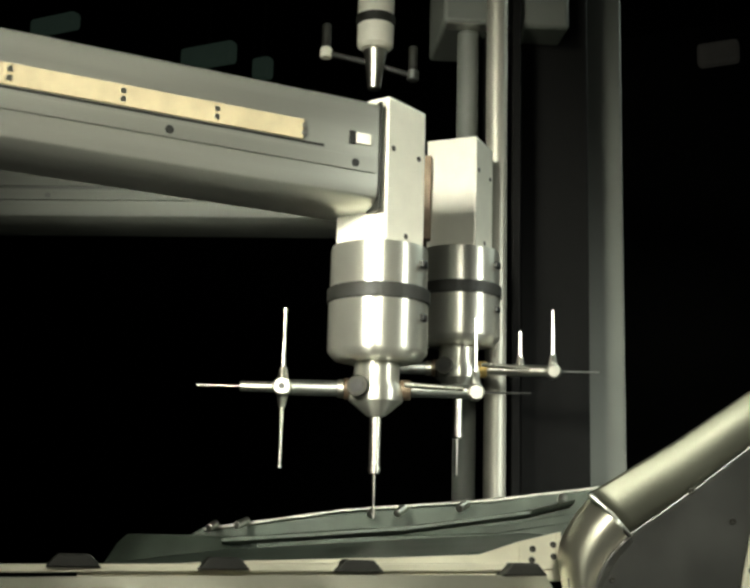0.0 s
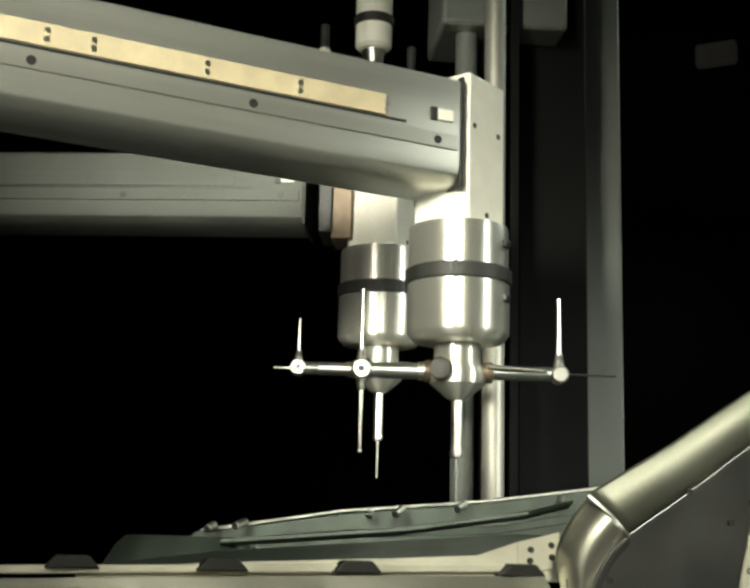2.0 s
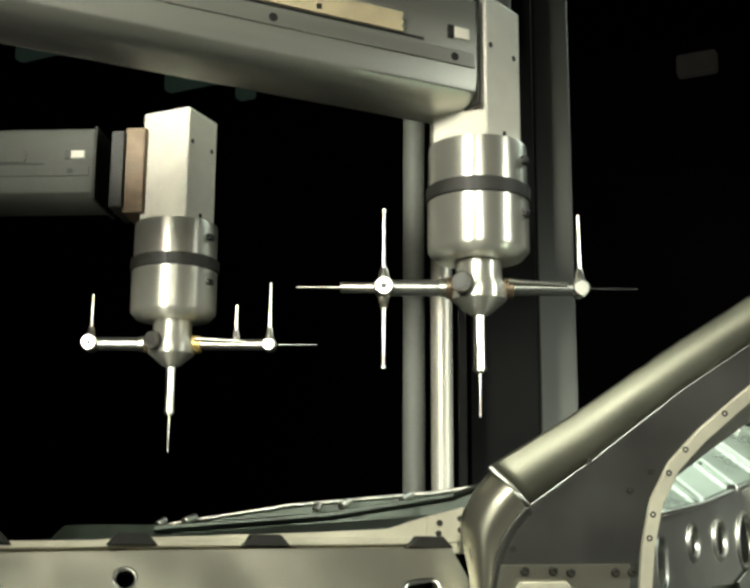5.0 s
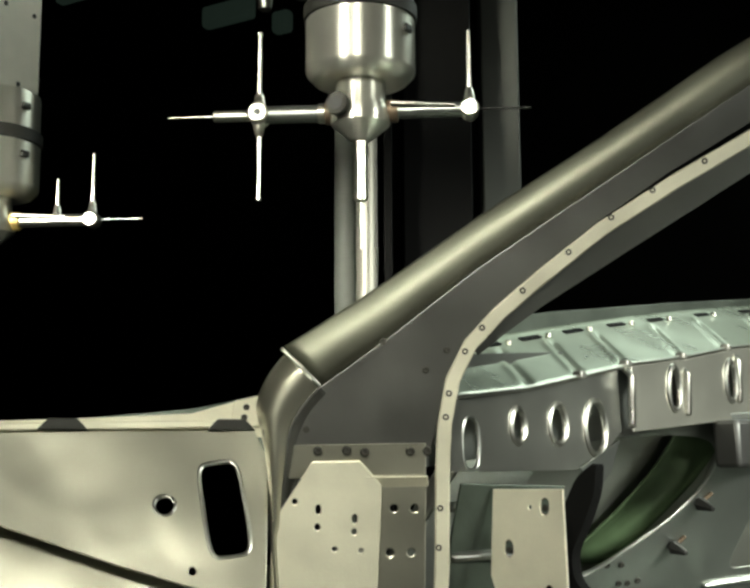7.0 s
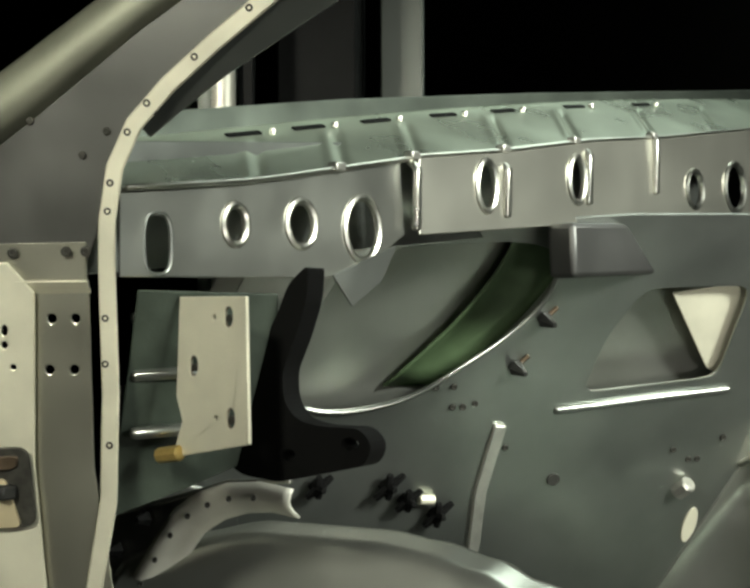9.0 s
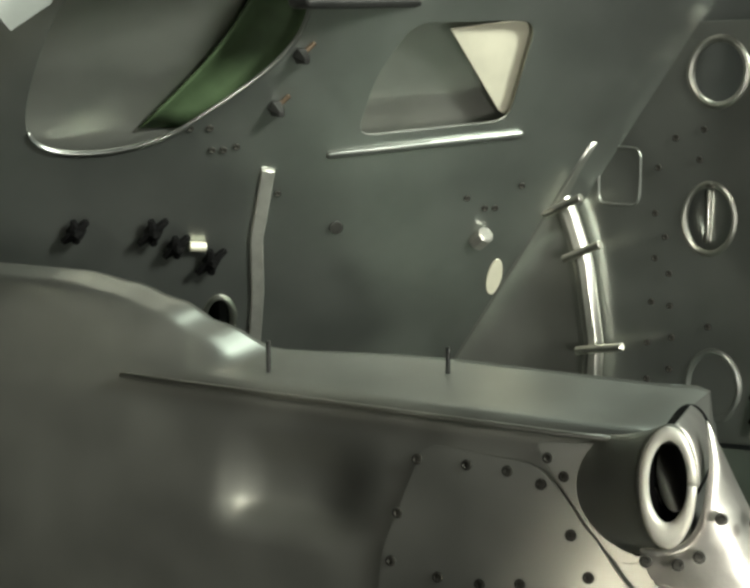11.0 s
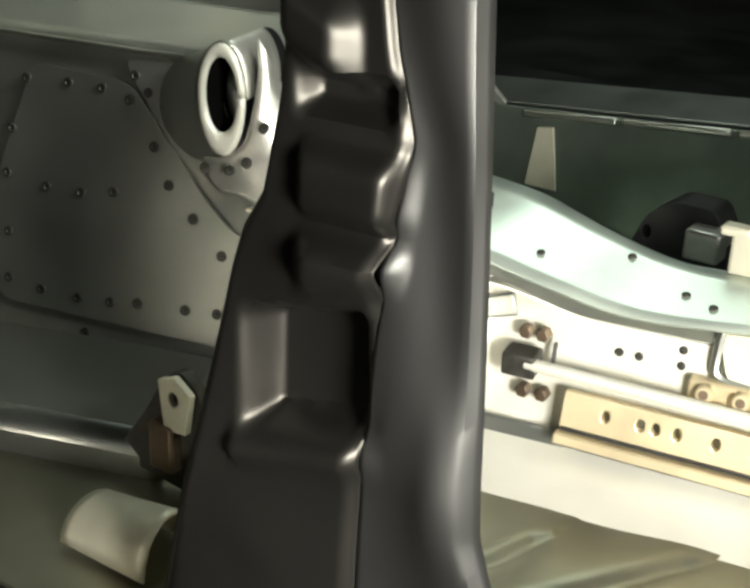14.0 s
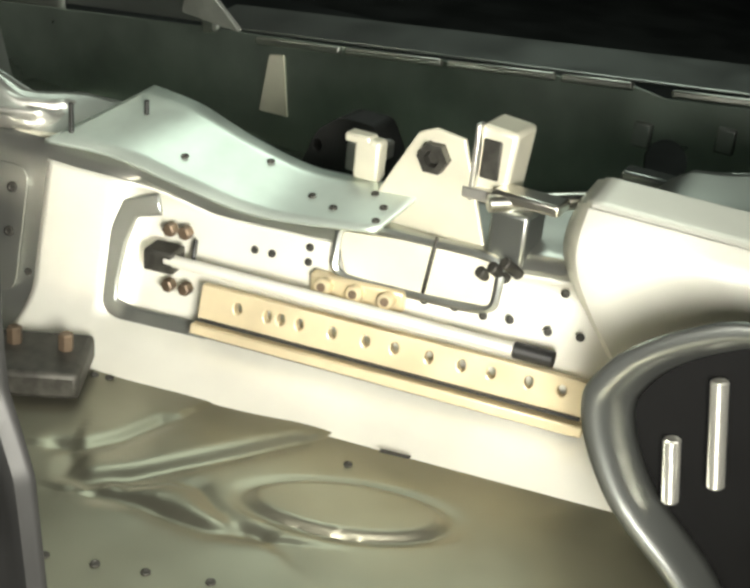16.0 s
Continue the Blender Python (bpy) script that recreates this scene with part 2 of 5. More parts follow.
def rim(name, centre, pts, a, b, mat, parent, tube=0.005, lean=0, label="", lift=0.0, squ=2):
    """A raised collar round a hole in the panel through pts."""
    _, u, v, n = frame_of(pts)
    c, lean = Vector(centre) + n * lift, radians(lean)
    bm = bmesh.new()
    rings = []
    N = 32
    for i in range(N):
        t = 6.28318 * i / N
        ct, st = math.cos(t), math.sin(t)
        px, py = math.copysign(abs(ct) ** (2 / squ), ct), math.copysign(abs(st) ** (2 / squ), st)
        ring = []
        for j in range(8):
            s = 6.28318 * j / 8
            k = tube * math.cos(s)
            qx, qy = px * a + ct * k, py * b + st * k
            X, Y = qx * math.cos(lean) - qy * math.sin(lean), qx * math.sin(lean) + qy * math.cos(lean)
            ring.append(bm.verts.new(c + u * X + v * Y + n * tube * math.sin(s)))
        rings.append(ring)
    for p, q in zip(rings, rings[1:] + rings[:1]):
        for j in range(8):
            bm.faces.new((p[j], q[j], q[(j + 1) % 8], p[(j + 1) % 8]))
    bmesh.ops.recalc_face_normals(bm, faces=bm.faces)
    return part(name, bm, mat, parent, label)


def sweep(name, path, width, height, mat, parent, side, label="", bevel=0.002):
    """A strip of rectangular section along a path; side: the way its width points."""
    bm = bmesh.new()
    side = Vector(side).normalized()
    rings = []
    P = [Vector(p) for p in path]
    for i, p in enumerate(P):
        d = (P[min(i + 1, len(P) - 1)] - P[max(i - 1, 0)]).normalized()
        up = side.cross(d).normalized()
        w, h = side * width / 2, up * height / 2
        rings.append([bm.verts.new(p + a * w + b * h) for a, b in ((-1, -1), (1, -1), (1, 1), (-1, 1))])
    for a, b in zip(rings, rings[1:]):
        for k in range(4):
            bm.faces.new((a[k], a[(k + 1) % 4], b[(k + 1) % 4], b[k]))
    bm.faces.new(rings[0][::-1])
    bm.faces.new(rings[-1])
    bmesh.ops.recalc_face_normals(bm, faces=bm.faces)
    return part(name, bm, mat, parent, label, bevel)


def surface(name, nu, nv, fn, mat, parent, thick=0.003, label=""):
    """A curved sheet: fn(s, t) for s, t from 0 to 1."""
    bm = bmesh.new()
    g = [[bm.verts.new(fn(i / nu, j / nv)) for j in range(nv + 1)] for i in range(nu + 1)]
    for i in range(nu):
        for j in range(nv):
            bm.faces.new((g[i][j], g[i + 1][j], g[i + 1][j + 1], g[i][j + 1]))
    bmesh.ops.recalc_face_normals(bm, faces=bm.faces)
    return part(name, bm, mat, parent, label, 0, thick)


def ease(x, a, b):
    t = min(1, max(0, (x - a) / (b - a)))
    return t * t * (3 - 2 * t)


def lerp_list(x, rows):
    if x <= rows[0][0]:
        return rows[0][1]
    for (xa, a), (xb, b) in zip(rows, rows[1:]):
        if x <= xb:
            t = (x - xa) / (xb - xa)
            t = t * t * (3 - 2 * t)
            return a + (b - a) * t
    return rows[-1][1]


def straight(x, rows):
    for (xa, a), (xb, b) in zip(rows, rows[1:]):
        if x <= xb:
            return a + (b - a) * (x - xa) / (xb - xa)
    return rows[-1][1]


def flowing(u, rows):
    """A smooth curve through rows, u from 0 to 1."""
    n = len(rows) - 1
    i = min(int(u * n), n - 1)
    f = u * n - i
    q = [Vector(rows[max(0, min(n, i + k))]) for k in (-1, 0, 1, 2)]
    return 0.5 * (2 * q[1] + (q[2] - q[0]) * f + (2 * q[0] - 5 * q[1] + 4 * q[2] - q[3]) * f * f + (3 * q[1] - q[0] - 3 * q[2] + q[3]) * f ** 3)


def softened(loop, times=2):
    for _ in range(times):
        loop = [p for a, b in zip(loop, loop[1:] + loop[:1]) for p in (a * 0.75 + b * 0.25, a * 0.25 + b * 0.75)]
    return loop


def rivet_mesh(r, name="rivet"):
    bm = bmesh.new()
    prof = [(r, 0), (r * 0.9, r * 0.35), (r * 0.55, r * 0.42), (r * 0.4, r * 0.2)]
    rings = [[bm.verts.new((q * math.cos(6.283 * k / 10), q * math.sin(6.283 * k / 10), z)) for k in range(10)] for q, z in prof]
    for a, b in zip(rings, rings[1:]):
        for k in range(10):
            bm.faces.new((a[k], a[(k + 1) % 10], b[(k + 1) % 10], b[k]))
    bm.faces.new(rings[-1])
    me = bpy.data.meshes.new(name)
    bm.to_mesh(me)
    bm.free()
    me.materials.append(RIVET)
    return me


RIVET_BIG, RIVET_MID = rivet_mesh(0.0062), rivet_mesh(0.0045)


def rivets(places, normal, parent, me, lift=0.002):
    q = Vector(normal).to_track_quat("Z", "Y")
    for p in places:
        ob = new("rivet", me)
        ob.parent = parent
        ob.matrix_local = Matrix.LocRotScale(Vector(p) + Vector(normal).normalized() * lift, q, None)


def thing(name, label, category, group="", place=Matrix()):
    ob = new(name)
    ob.empty_display_size = 0.1
    ob.matrix_world = place
    return tagged(ob, label, category, group)


# ---- the hall ----


def hall():
    box("ground", (0, 3, -0.33), (40, 40, 0.1), BED)["kind"] = "structure"
    for n, c, s in (("wall_far", (-3, 16, 4), (40, 0.3, 9)), ("wall_near", (0, -9, 4), (40, 0.3, 9)), ("wall_left", (-16, 3, 4), (0.3, 40, 9)), ("wall_right", (14, 3, 4), (0.3, 40, 9))):
        tagged(box(n, c, s, HALL), kind="structure")
    tagged(box("ceiling", (0, 3, 8.6), (40, 40, 0.2), HALL), kind="structure")
    bedplate = box("measuring_bed", (0.3, 0.8, -0.215), (5.2, 4.4, 0.13), BED, bevel=0.01)
    tagged(bedplate, "dark cast iron bed plate under the car body", "measuring bed")
    for c, s, mt in (((-5.75, 5.0, 4.6), (0.42, 0.1, 0.13), GLOW), ((-4.75, 5.55, 4.4), (0.46, 0.1, 0.17), GLOW), ((-4.4, 5.75, 4.32), (0.15, 0.1, 0.17), GLOW), ((-1.37, 7.2, 4.5), (0.3, 0.1, 0.18), GLOWW)):
        h = box("hall_lamp_housing", c, s, mt, bevel=0.03)
        tagged(h, "dim greenish lamp hanging in the dark hall", "lamp", "hall lamps")
        rod("suspension_rod", (c[0], c[1], c[2] + s[2] / 2), (c[0], c[1], 8.5), 0.012, BLACK, h).matrix_parent_inverse = Matrix()


# ---- the measuring machines ----


def stylus_star(hub, second):
    """The star of styli under the head, along a turned cross."""
    s = radians(26.8)
    d, e = Vector((math.cos(s), math.sin(s), 0)), Vector((-math.sin(s), math.cos(s), 0))
    Z = Vector((0, 0, 1))
    # the pointing down one
    st = rod("stylus_shaft", Z * -0.038, Z * -0.15, 0.0105, CHROME, hub)
    rod("collar", Z * -0.138, Z * -0.146, 0.0118, CHROME, st)
    rod("stylus", Z * -0.15, Z * -0.228, 0.0026, CHROME, st, r2=0.0018)
    # left branch
    lx = -0.168 if not second else -0.172
    b = rod("branch", d * -0.045, d * lx, 0.0145, SHEET_DULL, hub)
    rod("collar", d * -0.042, d * -0.058, 0.0195, COPPER, b)
    rod("collar", d * -0.058, d * -0.070, 0.0165, CHROME, b)
    j = rod("joint", d * lx - e * 0.022, d * lx + e * 0.02, 0.0175, CHROME, hub, n=24)
    rod("socket", d * lx - e * 0.0225, d * lx - e * 0.0215, 0.006, BLACK, j)
    if not second:
        tail = rod("branch_tail", d * (lx - 0.015), d * -0.245, 0.0098, CHROME, hub)
        rod("stylus", d * -0.245, d * -0.322, 0.0022, CHROME, tail)
    for k in ((1, -1) if not second else (1,)):
        g = d * lx + Z * 0.014 * k
        n = rod("stylus_seat", g, g + Z * 0.022 * k, 0.0105, CHROME, hub, r2=0.007)
        rod("stylus", g + Z * 0.02 * k, g + Z * 0.125 * k * (1 if not second else 0.75), 0.0042, CHROME, n, r2=0.003)
        if not second:
            rod("stylus_ball", g + Z * 0.124 * k, g + Z * 0.13 * k, 0.0045, CHROME, n)
    # right branch
    rx = 0.178 if not second else 0.206
    b = rod("branch", d * 0.045, d * rx, 0.0125, CHROME if second else SHEET_DULL, hub)
    rod("collar", d * 0.042, d * 0.062, 0.0185, BRASS if second else COPPER, b)
    rod("guide_rod", d * 0.05 - e * 0.02 + Z * 0.008, d * 0.155 - e * 0.012 + Z * 0.004, 0.0045, CHROME, b)
    j = rod("joint", d * rx - e * 0.02 - Z * 0.002, d * rx + e * 0.018, 0.0155, CHROME, hub)
    n = rod("stylus_seat", d * rx + Z * 0.012, d * rx + Z * 0.036, 0.0098, CHROME, j, r2=0.006)
    rod("stylus", d * rx + Z * 0.034, d * rx + Z * 0.135, 0.0042, CHROME, n, r2=0.003)
    rod("stylus", d * (rx + 0.014), d * (rx + 0.1), 0.002, BLACK if not second else SHEET_DULL, j)
    if second:
        n = rod("stylus_seat", d * 0.135 + Z * 0.01, d * 0.135 + Z * 0.03, 0.0095, CHROME, hub, r2=0.006)
        rod("stylus", d * 0.135 + Z * 0.03, d * 0.135 + Z * 0.085, 0.004, CHROME, n, r2=0.003)
    for k in (-1, 1):
        p = rod("port", e * 0.045 * k - d * 0.03, e * 0.056 * k - d * 0.034, 0.019, RIVET, hub)
        rod("socket", e * 0.056 * k - d * 0.034, e * 0.0575 * k - d * 0.0345, 0.012, BLACK, p)


def measuring_arm(label, arm_turn, block_turn, second=False):
    t = thing("measuring_machine", label, "measuring machine", "measuring machines")
    turn, spin = Matrix.Rotation(radians(arm_turn), 4, "Z"), Matrix.Rotation(radians(block_turn), 4, "Z")
    began = set(t.children)
    hub = lathe("probe_hub", [(0.012, -0.050), (0.020, -0.046), (0.048, -0.022), (0.050, -0.012), (0.048, 0.004), (0.041, 0.014), (0.041, 0.056)], DRUM, t, n=32)
    stylus_star(hub, second)
    lathe("lower_drum", [(0.062, 0.048), (0.079, 0.052), (0.0895, 0.064), (0.0905, 0.068), (0.0905, 0.153)], DRUM, t, n=64)
    lathe("rubber_band", [(0.09, 0.153), (0.0942, 0.155), (0.0942, 0.178), (0.09, 0.181)], RUBBER, t, n=64)
    lathe("upper_drum", [(0.0885, 0.181), (0.0885, 0.25), (0.087, 0.257), (0.077, 0.258)], DRUM, t, n=64)
    for z in (0.125, 0.222):
        a = radians(-2)
        box("drum_latch", (0.0905 * math.cos(a), 0.0905 * math.sin(a), z), (0.012, 0.02, 0.014), BLACK, t, rot=Matrix.Rotation(a, 4, "Z"))
    H = 0.268 if not second else 0.246
    blk = box("head_block", (0, 0, 0.258 + H / 2), (0.116, 0.116, H), CREAM, t, "cream block carrying the probe head", 0.004)
    for x, z in ((-0.042, 0.43), (0.036, 0.43), (0.0, 0.275)):
        rod("screw", (x, -0.0575, z), (x, -0.0595, z), 0.005, RIVET, blk)
    blk.matrix_local = spin
    before = set(t.children)
    # the long beam, flush with the block's side
    L = -3.2
    prof = [(-0.080, 0.352), (-0.076, 0.331), (-0.06, 0.318), (-0.03, 0.313), (0.05, 0.313), (0.075, 0.321), (0.08, 0.346), (0.08, 0.491), (0.07, 0.508), (-0.07, 0.508), (-0.08, 0.501)]
    bm = bmesh.new()
    A = [bm.verts.new((-0.052, y, z)) for y, z in prof]
    B = [bm.verts.new((L, y, z)) for y, z in prof]
    for k in range(len(prof)):
        bm.faces.new((A[k], B[k], B[(k + 1) % len(prof)], A[(k + 1) % len(prof)]))
    bm.faces.new(A[::-1])
    bm.faces.new(B)
    bmesh.ops.recalc_face_normals(bm, faces=bm.faces)
    # On the far arm beam, strip, ledge and screws are darkened for shadow.
    beam = part("beam", bm, SHADED_BEAM if second else BEAMGREY, t, "long brushed aluminium beam", 0.002)
    box("end_plate", (-0.049, 0, 0.410), (0.006, 0.164, 0.20), RUBBER, t, "", 0.001)
    box("scale_strip", (L / 2 - 0.075, -0.0815, 0.430), (-L - 0.25, 0.005, 0.036), SHADED_BEAM if second else YELLOW, t, "yellowish metal scale strip", 0.001)
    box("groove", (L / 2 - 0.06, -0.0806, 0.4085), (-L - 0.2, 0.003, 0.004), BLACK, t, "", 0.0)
    box("ledge", (L / 2 - 0.03, -0.082, 0.386), (-L - 0.06, 0.005, 0.026), SHADED_BEAM if second else BEAMGREY, t, "", 0.001)
    for x in (-0.2, -0.36, -0.52, -0.7, -0.77, -0.97, -1.2):
        for z in (0.437, 0.423):
            rod("screw", (x, -0.083, z), (x, -0.0855, z), 0.005, SHADED_BEAM if second else SHEET, t)
    for x in (-0.1, -0.44, -0.79, -1.14):
        rod("socket_screw", (x, -0.083, 0.386), (x, -0.0855, 0.386), 0.0075, BLACK, t)
    box("read_head", (-0.085, -0.083, 0.432), (0.03, 0.006, 0.02), CREAM, t, "", 0.001)
    box("read_head_gap", (-0.107, -0.083, 0.432), (0.012, 0.005, 0.024), BLACK, t, "", 0.001)
    for ob in set(t.children) - before:
        ob.matrix_local = turn @ Matrix.Translation((0.004, 0.0, 0.0) if not second else (-0.115, 0.0, 0.0465)) @ Matrix.Diagonal((1, 1, 1 if not second else 0.81, 1))
    if second:
        p = box("adapter_plate", (-0.085, 0, 0.37), (0.045, 0.11, 0.19), COPPER, t, "pinkish grey adapter plate", 0.003)
        p.matrix_local = turn
        p = box("adapter_gap", (-0.12, 0, 0.37), (0.03, 0.13, 0.17), BLACK, t, "", 0.003)
        p.matrix_local = turn
    return t


def far_column():
    t = thing("measuring_column", "tall grey upright column of a measuring machine", "measuring machine")
    r = Matrix.Rotation(radians(32), 4, "Z")
    # rear cover, guide post, dark bay between: its shade is the matt black
    box("column_cover", (-0.635, 1.56, 1.4), (0.1, 0.09, 3.1), COLUMN, t, "", 0.006, r)
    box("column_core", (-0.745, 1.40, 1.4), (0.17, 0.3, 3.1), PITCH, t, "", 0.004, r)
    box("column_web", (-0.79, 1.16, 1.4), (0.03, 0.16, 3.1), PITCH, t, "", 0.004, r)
    rod("guide_post", (-0.735, 1.055, -0.15), (-0.735, 1.055, 2.95), 0.025, POST, t, "bright round guide post")
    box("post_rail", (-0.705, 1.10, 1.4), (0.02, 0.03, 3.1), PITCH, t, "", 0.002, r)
    rod("column_edge", (-0.838, 1.125, -0.15), (-0.838, 1.125, 2.6), 0.027, COLUMN, t, "grey round guide post")
    car = box("carriage", (-0.80, 1.22, 2.28), (0.31, 0.26, 0.22), COLUMN, t, "grey carriage riding on the column", 0.01, r)
    box("carriage_plate", (-0.80, 1.10, 2.31), (0.17, 0.05, 0.28), CAST, t, "", 0.006, r)
    rod("screw", (-0.760, 1.075, 2.26), (-0.757, 1.068, 2.26), 0.012, BLACK, t)
    return t


def hanging_probe():
    t = thing("hanging_probe", "bright probe head hanging from a far column", "probe head")
    c = Vector((-1.117, 1.165, 2.19))
    Z = Vector((0, 0, 1))
    rod("body", c, c + Z * 0.5, 0.048, CREAM, t, r2=0.05)
    rod("collar", c + Z * 0.065, c + Z * 0.09, 0.053, RUBBER, t)
    rod("shaft", c - Z * 0.11, c, 0.018, CHROME, t, r2=0.03)
    rod("joint", c - Z * 0.055, c - Z * 0.02, 0.022, BRASS, t)
    for k, px in ((-0.128, 0.055), (0.1, -0.04)):
        q = c + Vector((k * 0.89, k * 0.45, -0.045 + px * 0.6))
        rod("branch", c + Vector((0, 0, -0.04)), q, 0.008, BLACK, t)
        rod("branch_ball", q - Z * 0.014, q + Z * 0.014, 0.016, CREAM if k < 0 else SHEET_DULL, t)
        rod("stylus", q + Z * 0.012, q + Z * 0.08, 0.012, RUBBER, t)
    rod("drive_shaft", c + Z * 0.5, c + Z * 0.9, 0.03, COLUMN, t)
    box("cross_slide", c + Vector((0.17, 0.06, 0.86)), (0.46, 0.1, 0.12), COLUMN, t, "", 0.006, Matrix.Rotation(radians(26), 4, "Z"))
    return t


# ---- the car body ----
def side(x, z, off=0.0):
    """The near body side: a leaning plane through pillar and hinge panel; off: metres outwards."""
    return Vector((x + 0.539 * off, (0.244 + 0.539 * x - 0.158 * z) / 0.827 - 0.827 * off, z))


def rail_at(x, z, off=0.0):
    """The front side rail's outer face."""
    return Vector((x + 0.611 * off, (-0.191 + 0.611 * x + 0.399 * z) / 0.684 - 0.684 * off, z))


def beam_at(y, z, off=0.0):
    """The dash cross beam's face; off: metres rearwards."""
    return Vector((-0.055 + 0.15 * y + off, y, z))


def wall_at(y, z, off=0.0):
    """The bulkhead; off: metres rearwards."""
    return Vector((-1.27 + 0.746 * y + 0.678 * z + off, y, z))


def tunnel_y(x, z):
    return 0.417 + 0.173 * x + 0.203 * z


def tun(x, z, off=0.0):
    """The tunnel's near side; off: metres towards the near sill."""
    return Vector((x, tunnel_y(x, z) - off, z))


TUN_N = (0.167, -0.966, 0.196)
SIDE_N = (0.539, -0.827, -0.158)


def body_pillar(car):
    # windscreen pillar: outer roll, web, door flange as one lofted pressing
    outer = [(-0.191, 1.004), (-0.099, 1.068), (0.034, 1.170), (0.173, 1.269), (0.313, 1.375), (0.50, 1.50)]
    crease = [(-0.156, 0.954), (-0.083, 1.011), (0.028, 1.105), (0.167, 1.208), (0.345, 1.340), (0.53, 1.465)]

    def along(rows, s):
        k = min(int(s * 5), 4)
        t = s * 5 - k
        return [a + (b - a) * t for a, b in zip(rows[k], rows[k + 1])]

    def roll(s, t):
        a, b = along(outer, s), along(crease, s)
        x, z = a[0] + (b[0] - a[0]) * t, a[1] + (b[1] - a[1]) * t
        return side(x, z, 0.003 - 0.010 * (1 - t) ** 2 + 0.005 * math.sin(math.pi * t) - 0.009 * ease(t, 0.86, 1.0))

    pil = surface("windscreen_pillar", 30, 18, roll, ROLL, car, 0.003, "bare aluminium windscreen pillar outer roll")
    fo = [(-0.06, 0.70), (-0.05, 0.80), (-0.038, 0.889), (-0.021, 0.959), (0.002, 1.007), (0.039, 1.050), (0.085, 1.095), (0.158, 1.159), (0.247, 1.227), (0.341, 1.291), (0.53, 1.41)]
    web = [side(x, z, -0.003) for x, z in crease] + [side(x, z, -0.004) for x, z in fo[:1:-1]] + [side(-0.05, 0.862), side(-0.219, 0.862), side(-0.222, 0.90)]
    plate("pillar_web", web, SATIN_SHADE, car, 0.004, label="aluminium pillar web, toned dark for shade")
    # rounded cap that turns down into the front post, and the hollow beside it
    CAP_OUT = [(-0.189, 0.997), (-0.209, 0.971), (-0.225, 0.935), (-0.224, 0.899), (-0.221, 0.863), (-0.223, 0.802), (-0.226, 0.754), (-0.228, 0.580)]
    CAP_IN = [(-0.156, 0.954), (-0.177, 0.929), (-0.193, 0.899), (-0.200, 0.863), (-0.208, 0.820), (-0.214, 0.778), (-0.220, 0.742), (-0.224, 0.580)]
    HOLLOW = [(-0.141, 0.934), (-0.158, 0.911), (-0.171, 0.884), (-0.181, 0.860), (-0.195, 0.820), (-0.210, 0.778), (-0.217, 0.742), (-0.223, 0.580)]

    def cap(s, t):
        p = flowing(t, CAP_OUT).lerp(flowing(t, CAP_IN), s)
        return side(p.x, p.y, 0.004 + 0.016 * math.sin(math.pi * (0.15 + 0.75 * s)) - 0.028 * (1 - s) ** 3)

    def hollow(s, t):
        p = flowing(t, CAP_IN).lerp(flowing(t, HOLLOW), s)
        return side(p.x, p.y, 0.011 - 0.013 * ease(s, 0, 1) - 0.006 * math.sin(math.pi * s))

    surface("pillar_cap", 14, 40, cap, SATIN, car, 0.003, "rounded bright cap turning down into the front post")
    # The hollow's shade is painted by the darker copy.
    surface("pillar_foot", 10, 30, hollow, SATIN_SHADE, car, 0.003, "hollow beside the pillar cap, shade in its colour")
    sweep("pillar_seam", [side(-0.193, 1.003, 0.0), side(-0.175, 0.98, 0.016), side(-0.155, 0.952, 0.014)], 0.004, 0.006, SHEET, car, SIDE_N)
    # hinge panel
    plate("hinge_panel", [side(-0.19, 0.880, 0.003), side(-0.048, 0.882, 0.003), side(-0.052, 0.838, 0.003), side(-0.20, 0.838, 0.003)], SATIN, car, 0.004, label="riveted seam strip over the hinge panel")
    plate("hinge_panel_lower", [side(x, z, 0.010) for x, z in ((-0.172, 0.859), (-0.121, 0.860), (-0.100, 0.828), (-0.124, 0.640), (-0.131, 0.494), (-0.242, 0.494), (-0.232, 0.698), (-0.221, 0.782))], PALE, car, 0.005, label="cream hinge reinforcement with drilled holes",
          holes=[(side(-0.171, 0.799, 0.010), 0.0035, 0.006), (side(-0.174, 0.777, 0.010), 0.0035, 0.004), (side(-0.133, 0.787, 0.010), 0.0035, 0.006), (side(-0.135, 0.771, 0.010), 0.0035, 0.004), (side(-0.195, 0.809, 0.010), 0.0035, 0.004), (side(-0.158, 0.749, 0.010), 0.0035, 0.003), (side(-0.130, 0.747, 0.010), 0.0035, 0.003)])
    plate("hinge_step", [side(x, z, 0.0) for x, z in ((-0.102, 0.839), (-0.051, 0.842), (-0.071, 0.634), (-0.070, 0.494), (-0.134, 0.494), (-0.127, 0.640))], SATIN, car, 0.004,
          holes=[(side(-0.090, 0.800), 0.005, 0.005), (side(-0.068, 0.800), 0.005, 0.005), (side(-0.099, 0.744), 0.005, 0.005), (side(-0.076, 0.744), 0.005, 0.005)])
    plate("hinge_shelf", [side(-0.118, 0.84, 0.012), side(-0.05, 0.84, 0.012), side(-0.05, 0.828, 0.0), side(-0.098, 0.826, 0.0)], PALE, car, 0.003)
    hr = [side(-0.205, 0.655, 0.0185), side(-0.125, 0.66, 0.0185), side(-0.128, 0.57, 0.0185), side(-0.212, 0.57, 0.0185)]
    # Dark plate laid on the panel in place of a hollow recess.
    rec = plate("hinge_recess", hr, RIVET, car, 0.004, round_r=0.016, label="dark plate for the hinge recess")
